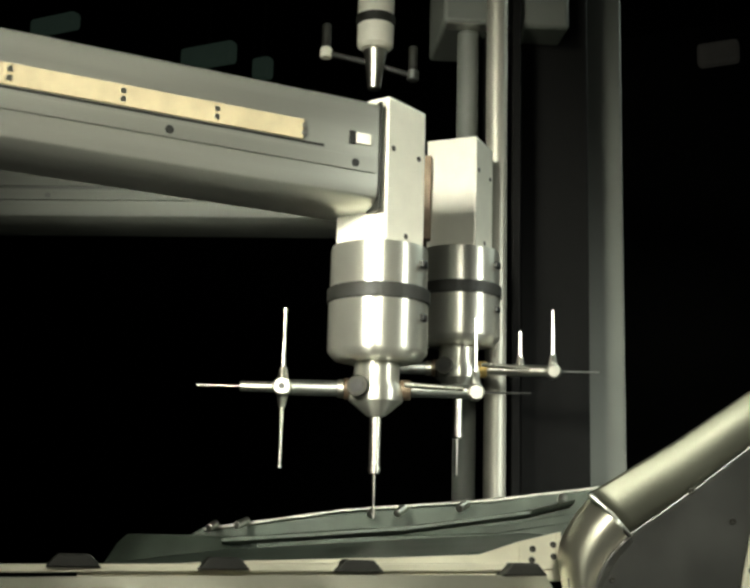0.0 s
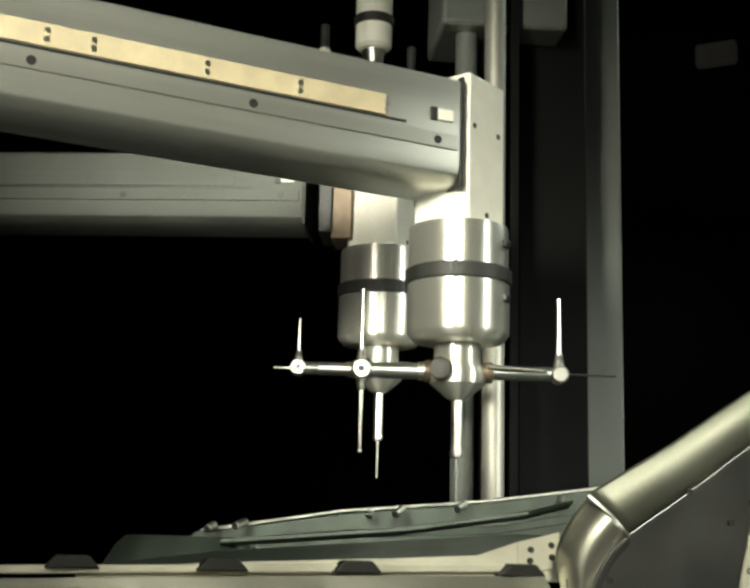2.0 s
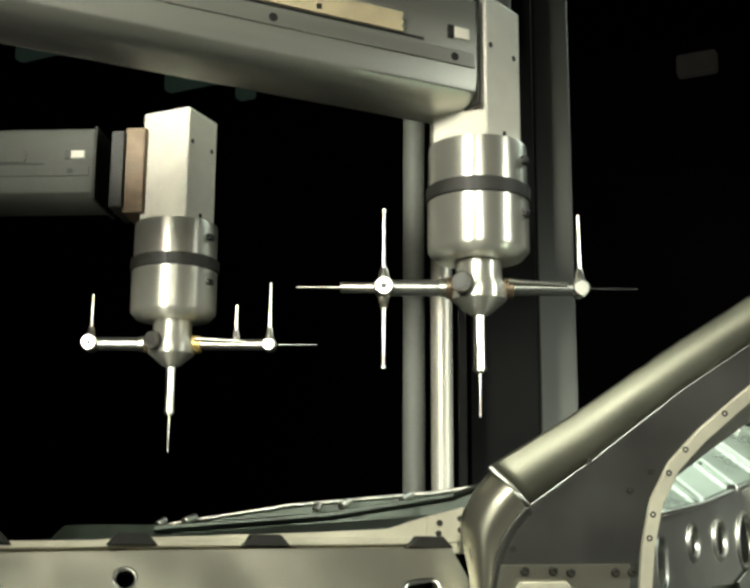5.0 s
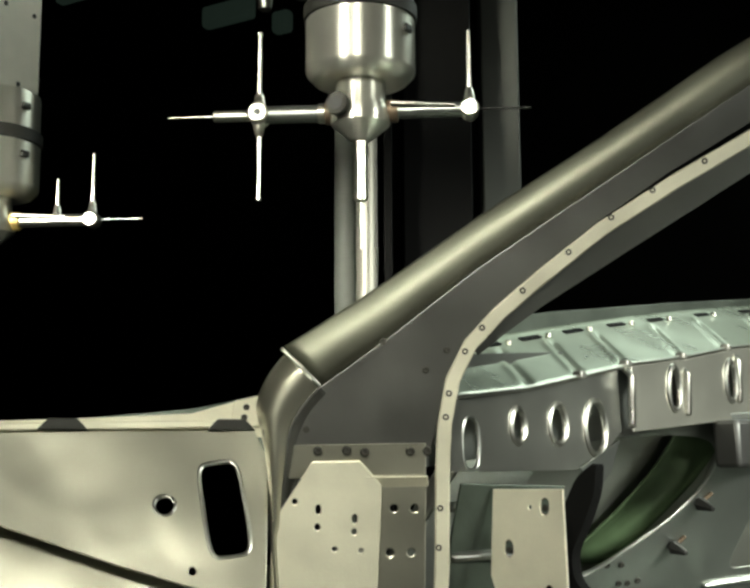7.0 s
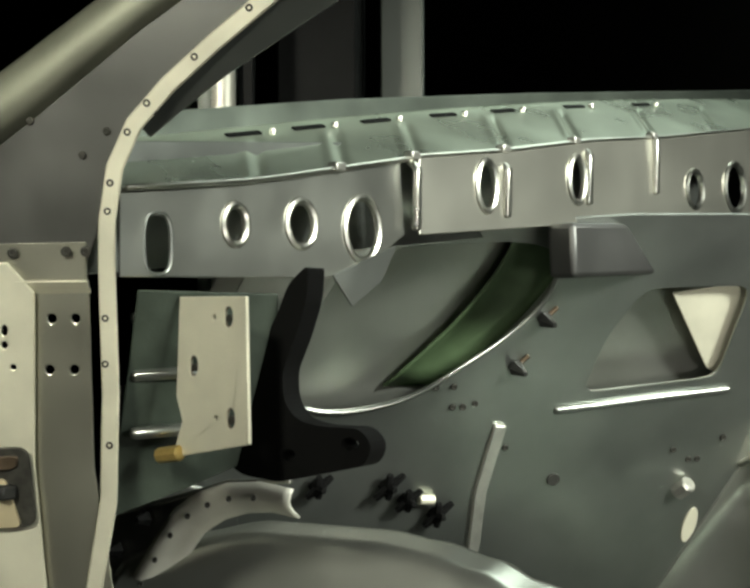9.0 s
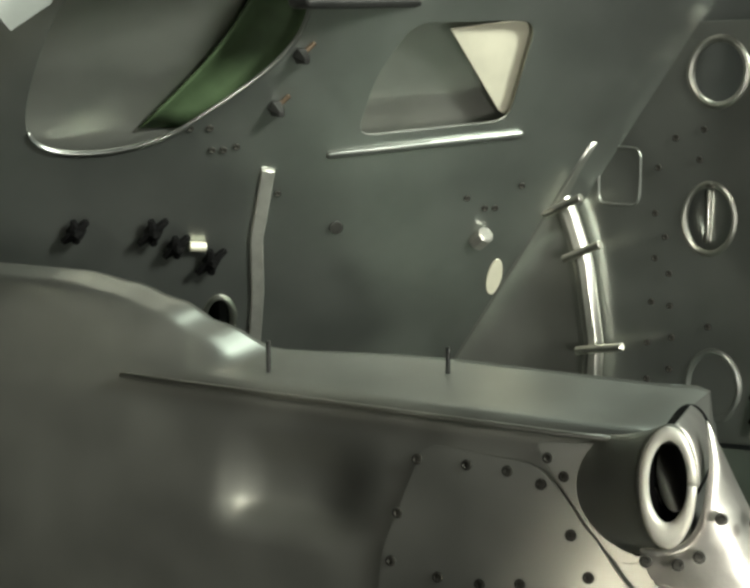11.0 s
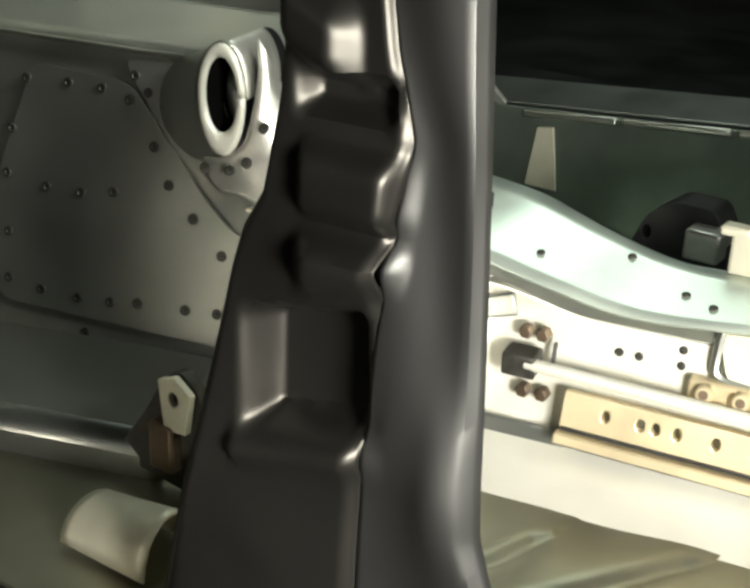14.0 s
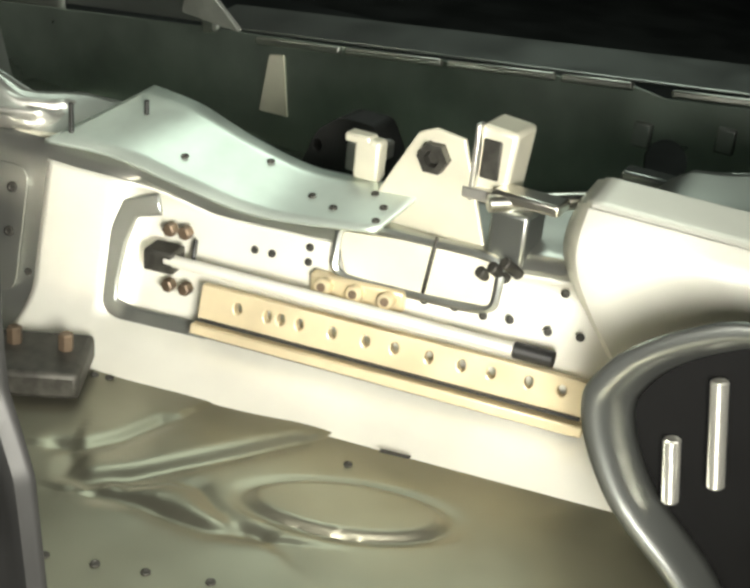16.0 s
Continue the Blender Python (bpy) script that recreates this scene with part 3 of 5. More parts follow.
    plate("recess_pad", [side(-0.185, 0.618, 0.022), side(-0.15, 0.625, 0.022), side(-0.142, 0.57, 0.022), side(-0.185, 0.57, 0.022)], YELLOW, rec, 0.006, round_r=0.008)
    plate("recess_ridge", [side(-0.20, 0.645, 0.022), side(-0.135, 0.65, 0.022), side(-0.138, 0.636, 0.022), side(-0.198, 0.63, 0.022)], COPPER, rec, 0.006, round_r=0.006)
    box("recess_latch", side(-0.155, 0.61, 0.026), (0.03, 0.02, 0.016), BLACK, rec, "", 0.003)
    # door flange: pale strip along the opening
    fl = [(-0.092, 0.48), (-0.062, 0.596), (-0.045, 0.72), (-0.032, 0.86), (-0.026, 0.905), (-0.012, 0.962), (0.011, 1.007), (0.046, 1.047), (0.092, 1.09), (0.165, 1.153), (0.251, 1.214), (0.339, 1.271), (0.53, 1.385)]
    sweep("door_flange", [side(x, z, 0.002) for x, z in fl], 0.006, 0.019, PALE, car, SIDE_N, "pale door flange with spot welds")
    low = [(0.02, 0.995), (0.052, 1.024), (0.097, 1.061), (0.186, 1.124), (0.335, 1.228), (0.53, 1.355)]
    plate("inner_flange", [side(x, z, -0.004) for x, z in fl[6:]] + [side(x, z, -0.02) for x, z in low[::-1]], SHEET_DULL, car, 0.004)
    rivets([side(x, z, 0.003) for x, z in ((-0.018, 0.945), (-0.024, 0.915), (0.004, 0.998), (0.025, 1.028), (0.073, 1.075), (0.127, 1.124), (0.177, 1.168), (0.225, 1.203), (0.285, 1.24), (-0.04, 0.80), (-0.046, 0.75), (-0.053, 0.66))], SIDE_N, car, RIVET_MID, 0.001)
    rivets([side(x, z, 0.0) for x, z in ((-0.083, 1.011), (-0.04, 0.975), (0.08, 1.075), (0.17, 1.16), (-0.175, 0.9), (0.03, 1.02), (-0.015, 1.0))], SIDE_N, car, RIVET_MID, 0.002)
    rivets([side(x, z, 0.008) for x, z in ((-0.134, 0.873), (-0.115, 0.871), (-0.066, 0.872), (-0.165, 0.873), (-0.048, 0.872))], SIDE_N, car, RIVET_BIG, 0.001)


def body_front(car):
    slot = rail_at(-0.262, 0.80)
    pts = [rail_at(-0.78, 0.888), rail_at(-0.5, 0.897), rail_at(-0.262, 0.902), rail_at(-0.236, 0.86), rail_at(-0.192, 0.685), rail_at(-0.205, 0.684), rail_at(-0.343, 0.734), rail_at(-0.459, 0.781), rail_at(-0.62, 0.82), rail_at(-0.8, 0.85)]
    c, u, v, n = frame_of(pts)
    holes = [(slot, 0.026, 0.064, 8, 5), (rail_at(-0.319, 0.804), 0.0125, 0.0125), (rail_at(-0.563, 0.861), 0.0125, 0.0125), (rail_at(-0.27, 0.725), 0.004, 0.005)]
    r = plate("front_rail", pts, SATIN, car, 0.004, holes, "bare aluminium front side rail with a slot and round holes")
    rim("slot_rim", slot, pts, 0.027, 0.065, SHEET, r, 0.0035, 8, squ=5)
    for q in (rail_at(-0.319, 0.804), rail_at(-0.563, 0.861)):
        rim("hole_rim", q, pts, 0.0135, 0.0135, SHEET, r, 0.003)
    # pale top flange, tabs, inner deck
    sweep("rail_flange", [rail_at(-0.80, 0.897, -0.01), rail_at(-0.5, 0.905, -0.01), rail_at(-0.27, 0.911, -0.01)], 0.012, 0.01, PALE, car, (0.6, -0.7, 0))
    for x in (-0.70, -0.57, -0.446, -0.285):
        p = rail_at(x, 0.905, 0.0)
        d = Vector((0.67, 0.74, 0)).normalized()
        bm = bmesh.new()
        f = [(-0.032, -0.004), (0.032, -0.004), (0.018, 0.011), (-0.018, 0.011)]
        a = [bm.verts.new(p + d * s + Vector((0, 0, h)) + Vector((0.02, -0.02, 0)) * 0.3) for s, h in f]
        b = [bm.verts.new(p + d * s + Vector((0, 0, h)) - Vector((0.02, -0.02, 0)) * 0.6) for s, h in f]
        for k in range(4):
            bm.faces.new((a[k], a[(k + 1) % 4], b[(k + 1) % 4], b[k]))
        bm.faces.new(a)
        bm.faces.new(b[::-1])
        bmesh.ops.recalc_face_normals(bm, faces=bm.faces)
        part("locating_tab", bm, RUBBER, car, "", 0.002)
    plate("deck_flange", [Vector((-0.80, 0.085, 0.900)), Vector((-0.787, 0.087, 0.923)), Vector((-0.536, 0.214, 0.932)), Vector((-0.393, 0.284, 0.962)), Vector((-0.30, 0.22, 0.97)), Vector((-0.28, 0.04, 0.915)), Vector((-0.50, -0.16, 0.905)), Vector((-0.9, -0.2, 0.9))], DIMGREEN, car, 0.004, label="dull green inner deck flange")
    plate("rail_upstand", [Vector((-0.706, -0.363, 0.896)), Vector((-0.593, -0.254, 0.910)), Vector((-0.421, -0.094, 0.919)), Vector((-0.341, -0.020, 0.925)), Vector((-0.304, 0.023, 0.942)), Vector((-0.260, 0.071, 0.957)), Vector((-0.251, 0.042, 0.894)), Vector((-0.701, -0.367, 0.881))], PALE, car, 0.004, label="pale bright upstand of the front rail")
    sweep("deck_edge", [(-0.84, 0.14, 0.93), (-0.6, 0.30, 0.955), (-0.40, 0.34, 0.985), (-0.30, 0.25, 1.0)], 0.03, 0.008, DIMGREEN, car, (0.5, -0.8, 0.2))
    plate("deck_end", [Vector((-0.300, 0.019, 0.943)), Vector((-0.262, 0.060, 0.956)), Vector((-0.257, 0.037, 0.909)), Vector((-0.293, 0.002, 0.904))], PALE, car, 0.003, label="pale end plate with bolts")
    rivets([Vector((-0.284, 0.025, 0.933)), Vector((-0.283, 0.019, 0.919)), Vector((-0.264, 0.048, 0.939)), Vector((-0.261, 0.041, 0.924))], (0.61, -0.68, 0.4), car, RIVET_MID, 0.002)
    # strut tower top and the far wing structure
    def tower(s, t):
        a = 6.28318 * s
        r = 0.14 * (1 - t) + 0.06 * t
        return Vector((-0.94 + r * math.cos(a) * 1.2, 0.19 + r * math.sin(a), 0.862 + 0.075 * ease(t, 0, 0.7)))
    surface("strut_tower", 28, 6, tower, DIMGREEN, car, 0.004, "domed strut tower top")
    plate("far_wing_rail", [(-1.26, 0.60, 0.908), (-1.207, 0.606, 0.950), (-0.937, 0.735, 0.991), (-0.674, 0.866, 1.018), (-0.50, 0.95, 1.053), (-0.35, 1.0, 1.058), (-0.35, 1.0, 0.928), (-0.8, 0.8, 0.898)], DIMGREEN, car, 0.02, label="dull greenish far wing rail", bevel=0.004)
    sweep("far_wing_flange", [(-1.17, 0.59, 0.923), (-0.832, 0.57, 0.950), (-0.59, 0.692, 0.963), (-0.4, 0.75, 0.998)], 0.012, 0.016, DIMGREEN, car, (0.4, -0.9, 0))
    sweep("far_wing_edge", [(-1.20, 0.612, 0.950), (-0.937, 0.735, 0.996), (-0.674, 0.866, 1.023), (-0.40, 0.97, 1.063)], 0.02, 0.007, SHEET, car, (0.4, -0.9, 0))
    rng = random.Random(4)
    for k in (0, 1, 5, 6, 8, 11):
        f = k / 12
        x = -1.16 + 0.7 * f
        rod("wing_stud", (x, 0.60 + 0.3 * f + rng.uniform(-0.05, 0.05), 0.953 + 0.075 * f), (x, 0.60 + 0.3 * f, 0.963 + 0.078 * f), 0.008, SHEET, car)
    # lower wheelhouse pressings
    plate("wheelhouse_panel", [rail_at(-0.80, 0.84, -0.05), rail_at(-0.45, 0.78, -0.05), rail_at(-0.2, 0.68, -0.05), rail_at(-0.2, 0.45, -0.05), rail_at(-0.8, 0.45, -0.05)], SATIN, car, 0.004)
    sweep("wheelhouse_bead", [rail_at(-0.45, 0.66, -0.03), rail_at(-0.30, 0.655, -0.03), rail_at(-0.275, 0.645, -0.03), rail_at(-0.272, 0.56, -0.03)], 0.016, 0.012, SHEET, car, (0.6, -0.68, 0.3), bevel=0.005)
    sweep("wheelhouse_bead", [rail_at(-0.25, 0.65, -0.03), rail_at(-0.22, 0.65, -0.03), rail_at(-0.225, 0.62, -0.03), rail_at(-0.25, 0.58, -0.03)], 0.014, 0.01, SHEET, car, (0.6, -0.68, 0.3), bevel=0.004)


def body_beam(car):
    top = [(0.13, 0.94), (0.313, 0.963), (0.39, 0.978), (0.577, 1.014)]
    face1 = [beam_at(y, z) for y, z in top] + [beam_at(0.585, 0.915), beam_at(0.50, 0.86), beam_at(0.44, 0.852), beam_at(0.13, 0.845)]
    H1 = [(beam_at(0.181, 0.884), 0.018, 0.034, 0, 3), (beam_at(0.291, 0.912), 0.016, 0.022), (beam_at(0.396, 0.919), 0.022, 0.027), (beam_at(0.504, 0.918), 0.03, 0.040)]
    b1 = plate("beam_face_near", face1, TUNNEL, car, 0.004, H1, "dash cross beam face with flanged oval holes")
    for h in H1[1:]:
        rim("hole_flange", h[0], face1, h[1] + 0.002, h[2] + 0.002, SHEET, b1, 0.0055, lift=0.001)
    rim("hole_flange", H1[0][0], face1, 0.019, 0.035, SHEET_DULL, b1, 0.003, squ=3)
    face2 = [beam_at(y, z, 0.012) for y, z in ((0.6, 1.02), (0.801, 1.049), (1.01, 1.086), (1.227, 1.115), (1.60, 1.175), (1.60, 1.0), (1.272, 0.985), (0.982, 0.952), (0.601, 0.915))]
    H2 = [(beam_at(0.745, 0.994, 0.012), 0.02, 0.034), (beam_at(0.97, 1.022, 0.012), 0.02, 0.034), (beam_at(1.333, 1.035, 0.012), 0.026, 0.03), (beam_at(1.48, 1.05, 0.012), 0.036, 0.042)]
    # Lighter than the near face because more light falls here, by colour.
    b2 = plate("beam_face_middle", face2, FACE, car, 0.004, H2, "dash cross beam face with flanged holes, lightened as if lit")
    for h in H2:
        rim("hole_flange", h[0], face2, h[1] + 0.002, h[2] + 0.003, SHEET, b2, 0.006, lift=0.001)
    for y in (0.592, 0.79, 1.0, 1.2):
        z0 = 0.92 + 0.16 * (y - 0.6) if y > 0.6 else 0.92
        zt = lerp_list(y, [(0.577, 1.014), (1.6, 1.175)])
        sweep("beam_rib", [beam_at(y, z0, 0.016), beam_at(y, zt - 0.01, 0.018), beam_at(y, zt + 0.004, 0.004)], 0.014, 0.01, SHEET, car, (0.15, 1, 0), bevel=0.004)
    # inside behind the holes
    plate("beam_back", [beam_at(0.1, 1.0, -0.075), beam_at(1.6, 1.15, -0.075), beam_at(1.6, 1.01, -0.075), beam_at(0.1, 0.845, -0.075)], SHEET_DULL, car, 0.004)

    RIBS = (0.31, 0.45, 0.592, 0.79, 0.97, 1.2, 1.42)

    def cowl(s, t):
        y = 0.13 + 1.6 * s
        zf = straight(y, [(0.13, 0.942), (0.313, 0.965), (0.39, 0.98), (0.577, 1.016), (0.60, 1.022), (0.801, 1.051), (1.01, 1.088), (1.227, 1.117), (1.8, 1.207)])
        yb = 0.26 + 1.7 * s
        zb = 1.035 + 0.16 * (yb - 0.317) + 0.02 * math.sin(3.1 * s)
        a, b = beam_at(y, zf, 0.004), Vector((-0.215 + 0.15 * yb, yb, zb))
        p = a.lerp(b, t)
        band = ease(t, 0.0, 0.12) * (1 - ease(t, 0.66, 0.76))
        for q in RIBS:
            e = y - q
            p.z += band * (0.0030 * math.exp(-(e / 0.009) ** 2) - 0.0045 * math.exp(-((e - 0.020) / 0.009) ** 2))
        return p

    sweep("cowl_lip", [cowl(k / 30, 0.0) + Vector((0.004, 0, 0.001)) for k in range(0, 28)], 0.010, 0.007, SHEET, car, (1, -0.15, 0.3), bevel=0.003)
    surface("cowl_top", 330, 16, cowl, COWL, car, 0.003, "greenish ribbed cowl top panel")
    plate("cowl_upstand", [Vector((-0.215 + 0.15 * y, y, 1.035 + 0.16 * (y - 0.317) + 0.004 + h)) for y, h in ((0.27, 0), (0.35, 0.03), (0.65, 0.036), (1.1, 0.034), (1.96, 0.02), (1.96, -0.03), (0.27, -0.02))], GREENISH, car, 0.006, label="cowl upstand below the windscreen")
    for q in (0.10, 0.17, 0.25, 0.34, 0.43, 0.55, 0.68):
        up = Vector((0, 0, 0.003))
        # Flat black plates stand for the dark inside of the slots.
        plate("cowl_slot", [cowl(q, 0.78) + up, cowl(q + 0.035, 0.78) + up, cowl(q + 0.03, 0.85) + up, cowl(q - 0.005, 0.85) + up], PITCH, car, 0.002, round_r=0.004)
        p = cowl(q + 0.045, 0.78)
        rod("cowl_stud", p, p + Vector((0, 0, 0.009)), 0.005, SHEET, car)
    for q in RIBS[1:6]:
        p = cowl((q - 0.13) / 1.6, 0.02)
        box("lip_clip", p + Vector((0.006, 0, 0.002)), (0.016, 0.022, 0.012), CAST, car, "", 0.003)
    # dark channel under the beam
    sweep("beam_channel", [beam_at(0.90, 0.905, 0.03), beam_at(1.1, 0.915, 0.03), beam_at(1.6, 0.945, 0.03)], 0.05, 0.085, RETURN, car, (1, -0.15, 0), "dull channel under the cross beam", 0.008)
    plate("beam_gusset", [beam_at(0.44, 0.856, 0.01), beam_at(0.56, 0.90, 0.01), beam_at(0.53, 0.85, 0.01), beam_at(0.475, 0.815, 0.01)], SHEET_DULL, car, 0.004)


def body_bulkhead(car):
    outline = [wall_at(0.58, 0.93), wall_at(1.05, 0.97), wall_at(1.72, 0.99), wall_at(1.80, 0.6), wall_at(1.80, 0.08), wall_at(0.62, 0.08), wall_at(0.56, 0.5)]
    big = [wall_at(y, z) for y, z in ((0.70, 0.90), (0.763, 0.915), (0.97, 0.928), (0.995, 0.845), (0.976, 0.783), (0.926, 0.72), (0.88, 0.67), (0.80, 0.648), (0.73, 0.658), (0.70, 0.701), (0.69, 0.80))]
    big = softened(big)
    tri = [wall_at(y, z) for y, z in ((1.13, 0.675), (1.115, 0.774), (1.13, 0.852), (1.29, 0.858), (1.33, 0.70))]
    hole = [big, tri, (wall_at(1.068, 0.347), 0.024, 0.05, 0)]
    w = plate("bulkhead", outline, SHEET_DULL, car, 0.005, hole, "dull aluminium bulkhead with large openings")
    sweep("opening_bead", [p + Vector((0.006, -0.004, 0)) for p in big[8:34]], 0.009, 0.008, SHEET_DULL, w, (0.7, -0.52, -0.45), bevel=0.004)
    rim("hole_rim", hole[2][0], outline, 0.027, 0.053, SHEET, w, 0.007)
    def bowl(q, t):
        y, z = 0.55 + 0.85 * q, 0.58 + 0.38 * t
        return wall_at(y, z, -0.09 + 0.075 * (1 - ease(y, 0.55, 0.90)) + 0.03 * ease(0.74 - z, 0, 0.16) - 0.012 * math.sin(7 * y) - 0.035 * ease(0.66 - z, 0, 0.08))
    surface("front_bulkhead", 24, 14, bowl, TUNNEL, car, 0.004, "smooth front bulkhead behind the opening")
    def duct(q, t):
        y = 0.905 + 0.09 * q + 0.045 * math.sin(2.2 * t) - 0.03 * (1 - t)
        return wall_at(y, 0.69 + 0.25 * t, -0.058 - 0.02 * math.sin(math.pi * q))
    # Duct coloured green to show it greenly lit.
    surface("air_duct", 10, 8, duct, GREEN_LIT, car, 0.004, "air duct with green light in its colour")
    plate("far_bracket", [wall_at(1.20, 0.845, -0.03), wall_at(1.34, 0.87, -0.03), wall_at(1.36, 0.70, -0.03), wall_at(1.33, 0.715, -0.03)], PALE, car, 0.004)
    # toe board swages and the seam
    sweep("toe_seam", [wall_at(1.03, 0.62, 0.008), wall_at(1.06, 0.5, 0.008), wall_at(1.10, 0.40, 0.008), wall_at(1.14, 0.28, 0.008)], 0.010, 0.022, CAST, car, (0.7, -0.52, -0.45), "bright riveted toe board seam")
    sweep("toe_ledge", [wall_at(1.10, 0.643, 0.006), wall_at(1.22, 0.658, 0.006), wall_at(1.36, 0.675, 0.006)], 0.016, 0.012, SHEET_DULL, car, (0.7, -0.52, 0.3), bevel=0.005)
    studs = [wall_at(y, z, 0.004) for y, z in ((0.816, 0.523), (0.917, 0.518), (0.957, 0.491), (1.014, 0.462))]
    for k, p in enumerate(studs):
        q = rod("push_clip", p, p + Vector((0.034, -0.025, -0.004)), 0.017, PITCH, car, "black push clip", n=6, r2=0.005)
        for a in (62, 115, 238, 290):
            w = Vector((0.6, 0.8, 0)) * math.cos(radians(a)) + Vector((0.55, 0, 0.83)) * math.sin(radians(a))
            rod("clip_wing", p + Vector((0.014, -0.012, 0)), p + Vector((0.016, -0.014, 0)) + w * (0.025 + 0.004 * (k % 2)), 0.0095, PITCH, q, n=6, r2=0.006)
    rod("clip_sleeve", studs[2] + Vector((0.02, 0.01, 0)), studs[2] + Vector((0.035, 0.035, -0.002)), 0.009, PALE, car)
    for y, z in ((1.0, 0.80), (1.0, 0.72)):
        p = wall_at(y, z, 0.01)
        q = rod("push_clip", p, p + Vector((0.03, -0.02, -0.01)), 0.014, BLACK, car, "black push clip", n=6, r2=0.005)
        rod("clip_wing", p, p + Vector((0.02, 0.01, 0.02)), 0.004, COPPER, q)
    q = wall_at(1.167, 0.517, 0.003)
    rod("grommet", q, q + Vector((0.004, -0.003, -0.002)), 0.012, RUBBER, car)
    rivets([wall_at(y, z, 0.004) for y, z in ((1.334, 0.564), (1.405, 0.585), (1.37, 0.545), (1.385, 0.545), (0.905, 0.69), (0.93, 0.69), (0.945, 0.655), (0.96, 0.655), (0.975, 0.66), (1.06, 0.58), (1.075, 0.48), (1.10, 0.40), (1.12, 0.32))], (0.704, -0.525, -0.477), car, RIVET_BIG, 0.002)
    plate("bright_oval", [wall_at(1.45 + 0.012 * math.cos(a) - 0.012 * math.sin(a), 0.41 + 0.036 * math.sin(a), 0.006) for a in [6.283 * k / 16 for k in range(16)]], PALE, car, 0.003)
    q = wall_at(1.388, 0.478, 0.006)
    rod("hinge_bracket", q, q + Vector((0.03, -0.01, 0.02)), 0.016, CAST, car, n=8)


def body_near_inner(car):
    # dark inner side behind the door flange, hinge plate, black pedal arm
    plate("inner_side", [Vector((-0.04, 0.16, 0.835)), Vector((0.055, 0.29, 0.83)), Vector((0.06, 0.30, 0.635)), Vector((-0.06, 0.25, 0.605)), Vector((-0.13, 0.19, 0.578)), Vector((-0.06, 0.15, 0.6))], DIMGREEN, car, 0.004)
    for z in (0.80, 0.735, 0.67):
        sweep("inner_swage", [Vector((-0.055, 0.165, z)), Vector((-0.02, 0.21, z + 0.003)), Vector((0.0, 0.24, z))], 0.02, 0.014, SHEET_DULL, car, (0.8, -0.6, 0), bevel=0.006)
    pp = [Vector((0.0, 0.19, 0.824)), Vector((0.1, 0.19, 0.823)), Vector((0.104, 0.19, 0.664)), Vector((-0.012, 0.19, 0.643)), Vector((0.004, 0.19, 0.685)), Vector((-0.005, 0.19, 0.712))]
    hp = [(Vector((0.074, 0.19, 0.801)), 0.006, 0.011), (Vector((0.022, 0.19, 0.747)), 0.006, 0.011), (Vector((0.077, 0.19, 0.691)), 0.006, 0.011), (Vector((0.053, 0.19, 0.80)), 0.002, 0.003), (Vector((0.055, 0.19, 0.69)), 0.002, 0.003)]
    p = plate("hinge_plate", pp, PALE, car, 0.005, hp, "cream hinge plate with three slotted nut holes")
    for h in hp[:3]:
        rim("nut_ring", h[0], pp, 0.008, 0.012, COPPER, p, 0.0022)
        rod("nut", h[0] + Vector((0, 0.004, -0.002)), h[0] + Vector((0, -0.002, -0.002)), 0.005, RIVET, p, n=6)
    rod("brass_fitting", (-0.03, 0.185, 0.645), (0.005, 0.185, 0.65), 0.009, BRASS, car, "small brass fitting", n=8)
    arm = [(0.03, 0.76), (0.058, 0.80), (0.078, 0.84), (0.108, 0.862), (0.104, 0.82), (0.088, 0.778), (0.068, 0.738), (0.070, 0.705), (0.088, 0.684), (0.119, 0.678), (0.179, 0.678), (0.196, 0.66), (0.186, 0.638), (0.062, 0.611), (0.003, 0.616), (-0.027, 0.637), (0.011, 0.66), (0.018, 0.75)]
    plate("pedal_bracket", [Vector((x, 0.30, z)) for x, z in arm], PITCH, car, 0.03, [(Vector((0.076, 0.30, 0.643)), 0.011, 0.007), (Vector((0.165, 0.30, 0.66)), 0.012, 0.007)], "black bent pedal bracket", round_r=0.012, bevel=0.006)


def tunnel_top(x):
    return lerp_list(x, [(0.76, 0.405), (0.80, 0.408), (0.88, 0.285), (0.95, 0.258), (1.10, 0.250), (1.24, 0.225), (1.42, 0.225), (1.58, 0.24), (1.66, 0.30), (1.80, 0.32), (2.1, 0.32)])


def tunnel_dome(x):
    """How far the tunnel's top rises behind its front lip."""
    return lerp_list(x, [(-0.40, 0.03), (-0.33, 0.055), (-0.18, 0.082), (0.0, 0.082), (0.08, 0.072), (0.15, 0.055), (0.22, 0.028), (0.29, 0.0)])


def tunnel_width(x):
    return lerp_list(x, [(0.2, 0.10), (0.5, 0.16), (0.79, 0.15), (0.86, 0.06), (0.94, 0.07), (1.0, 0.11)])


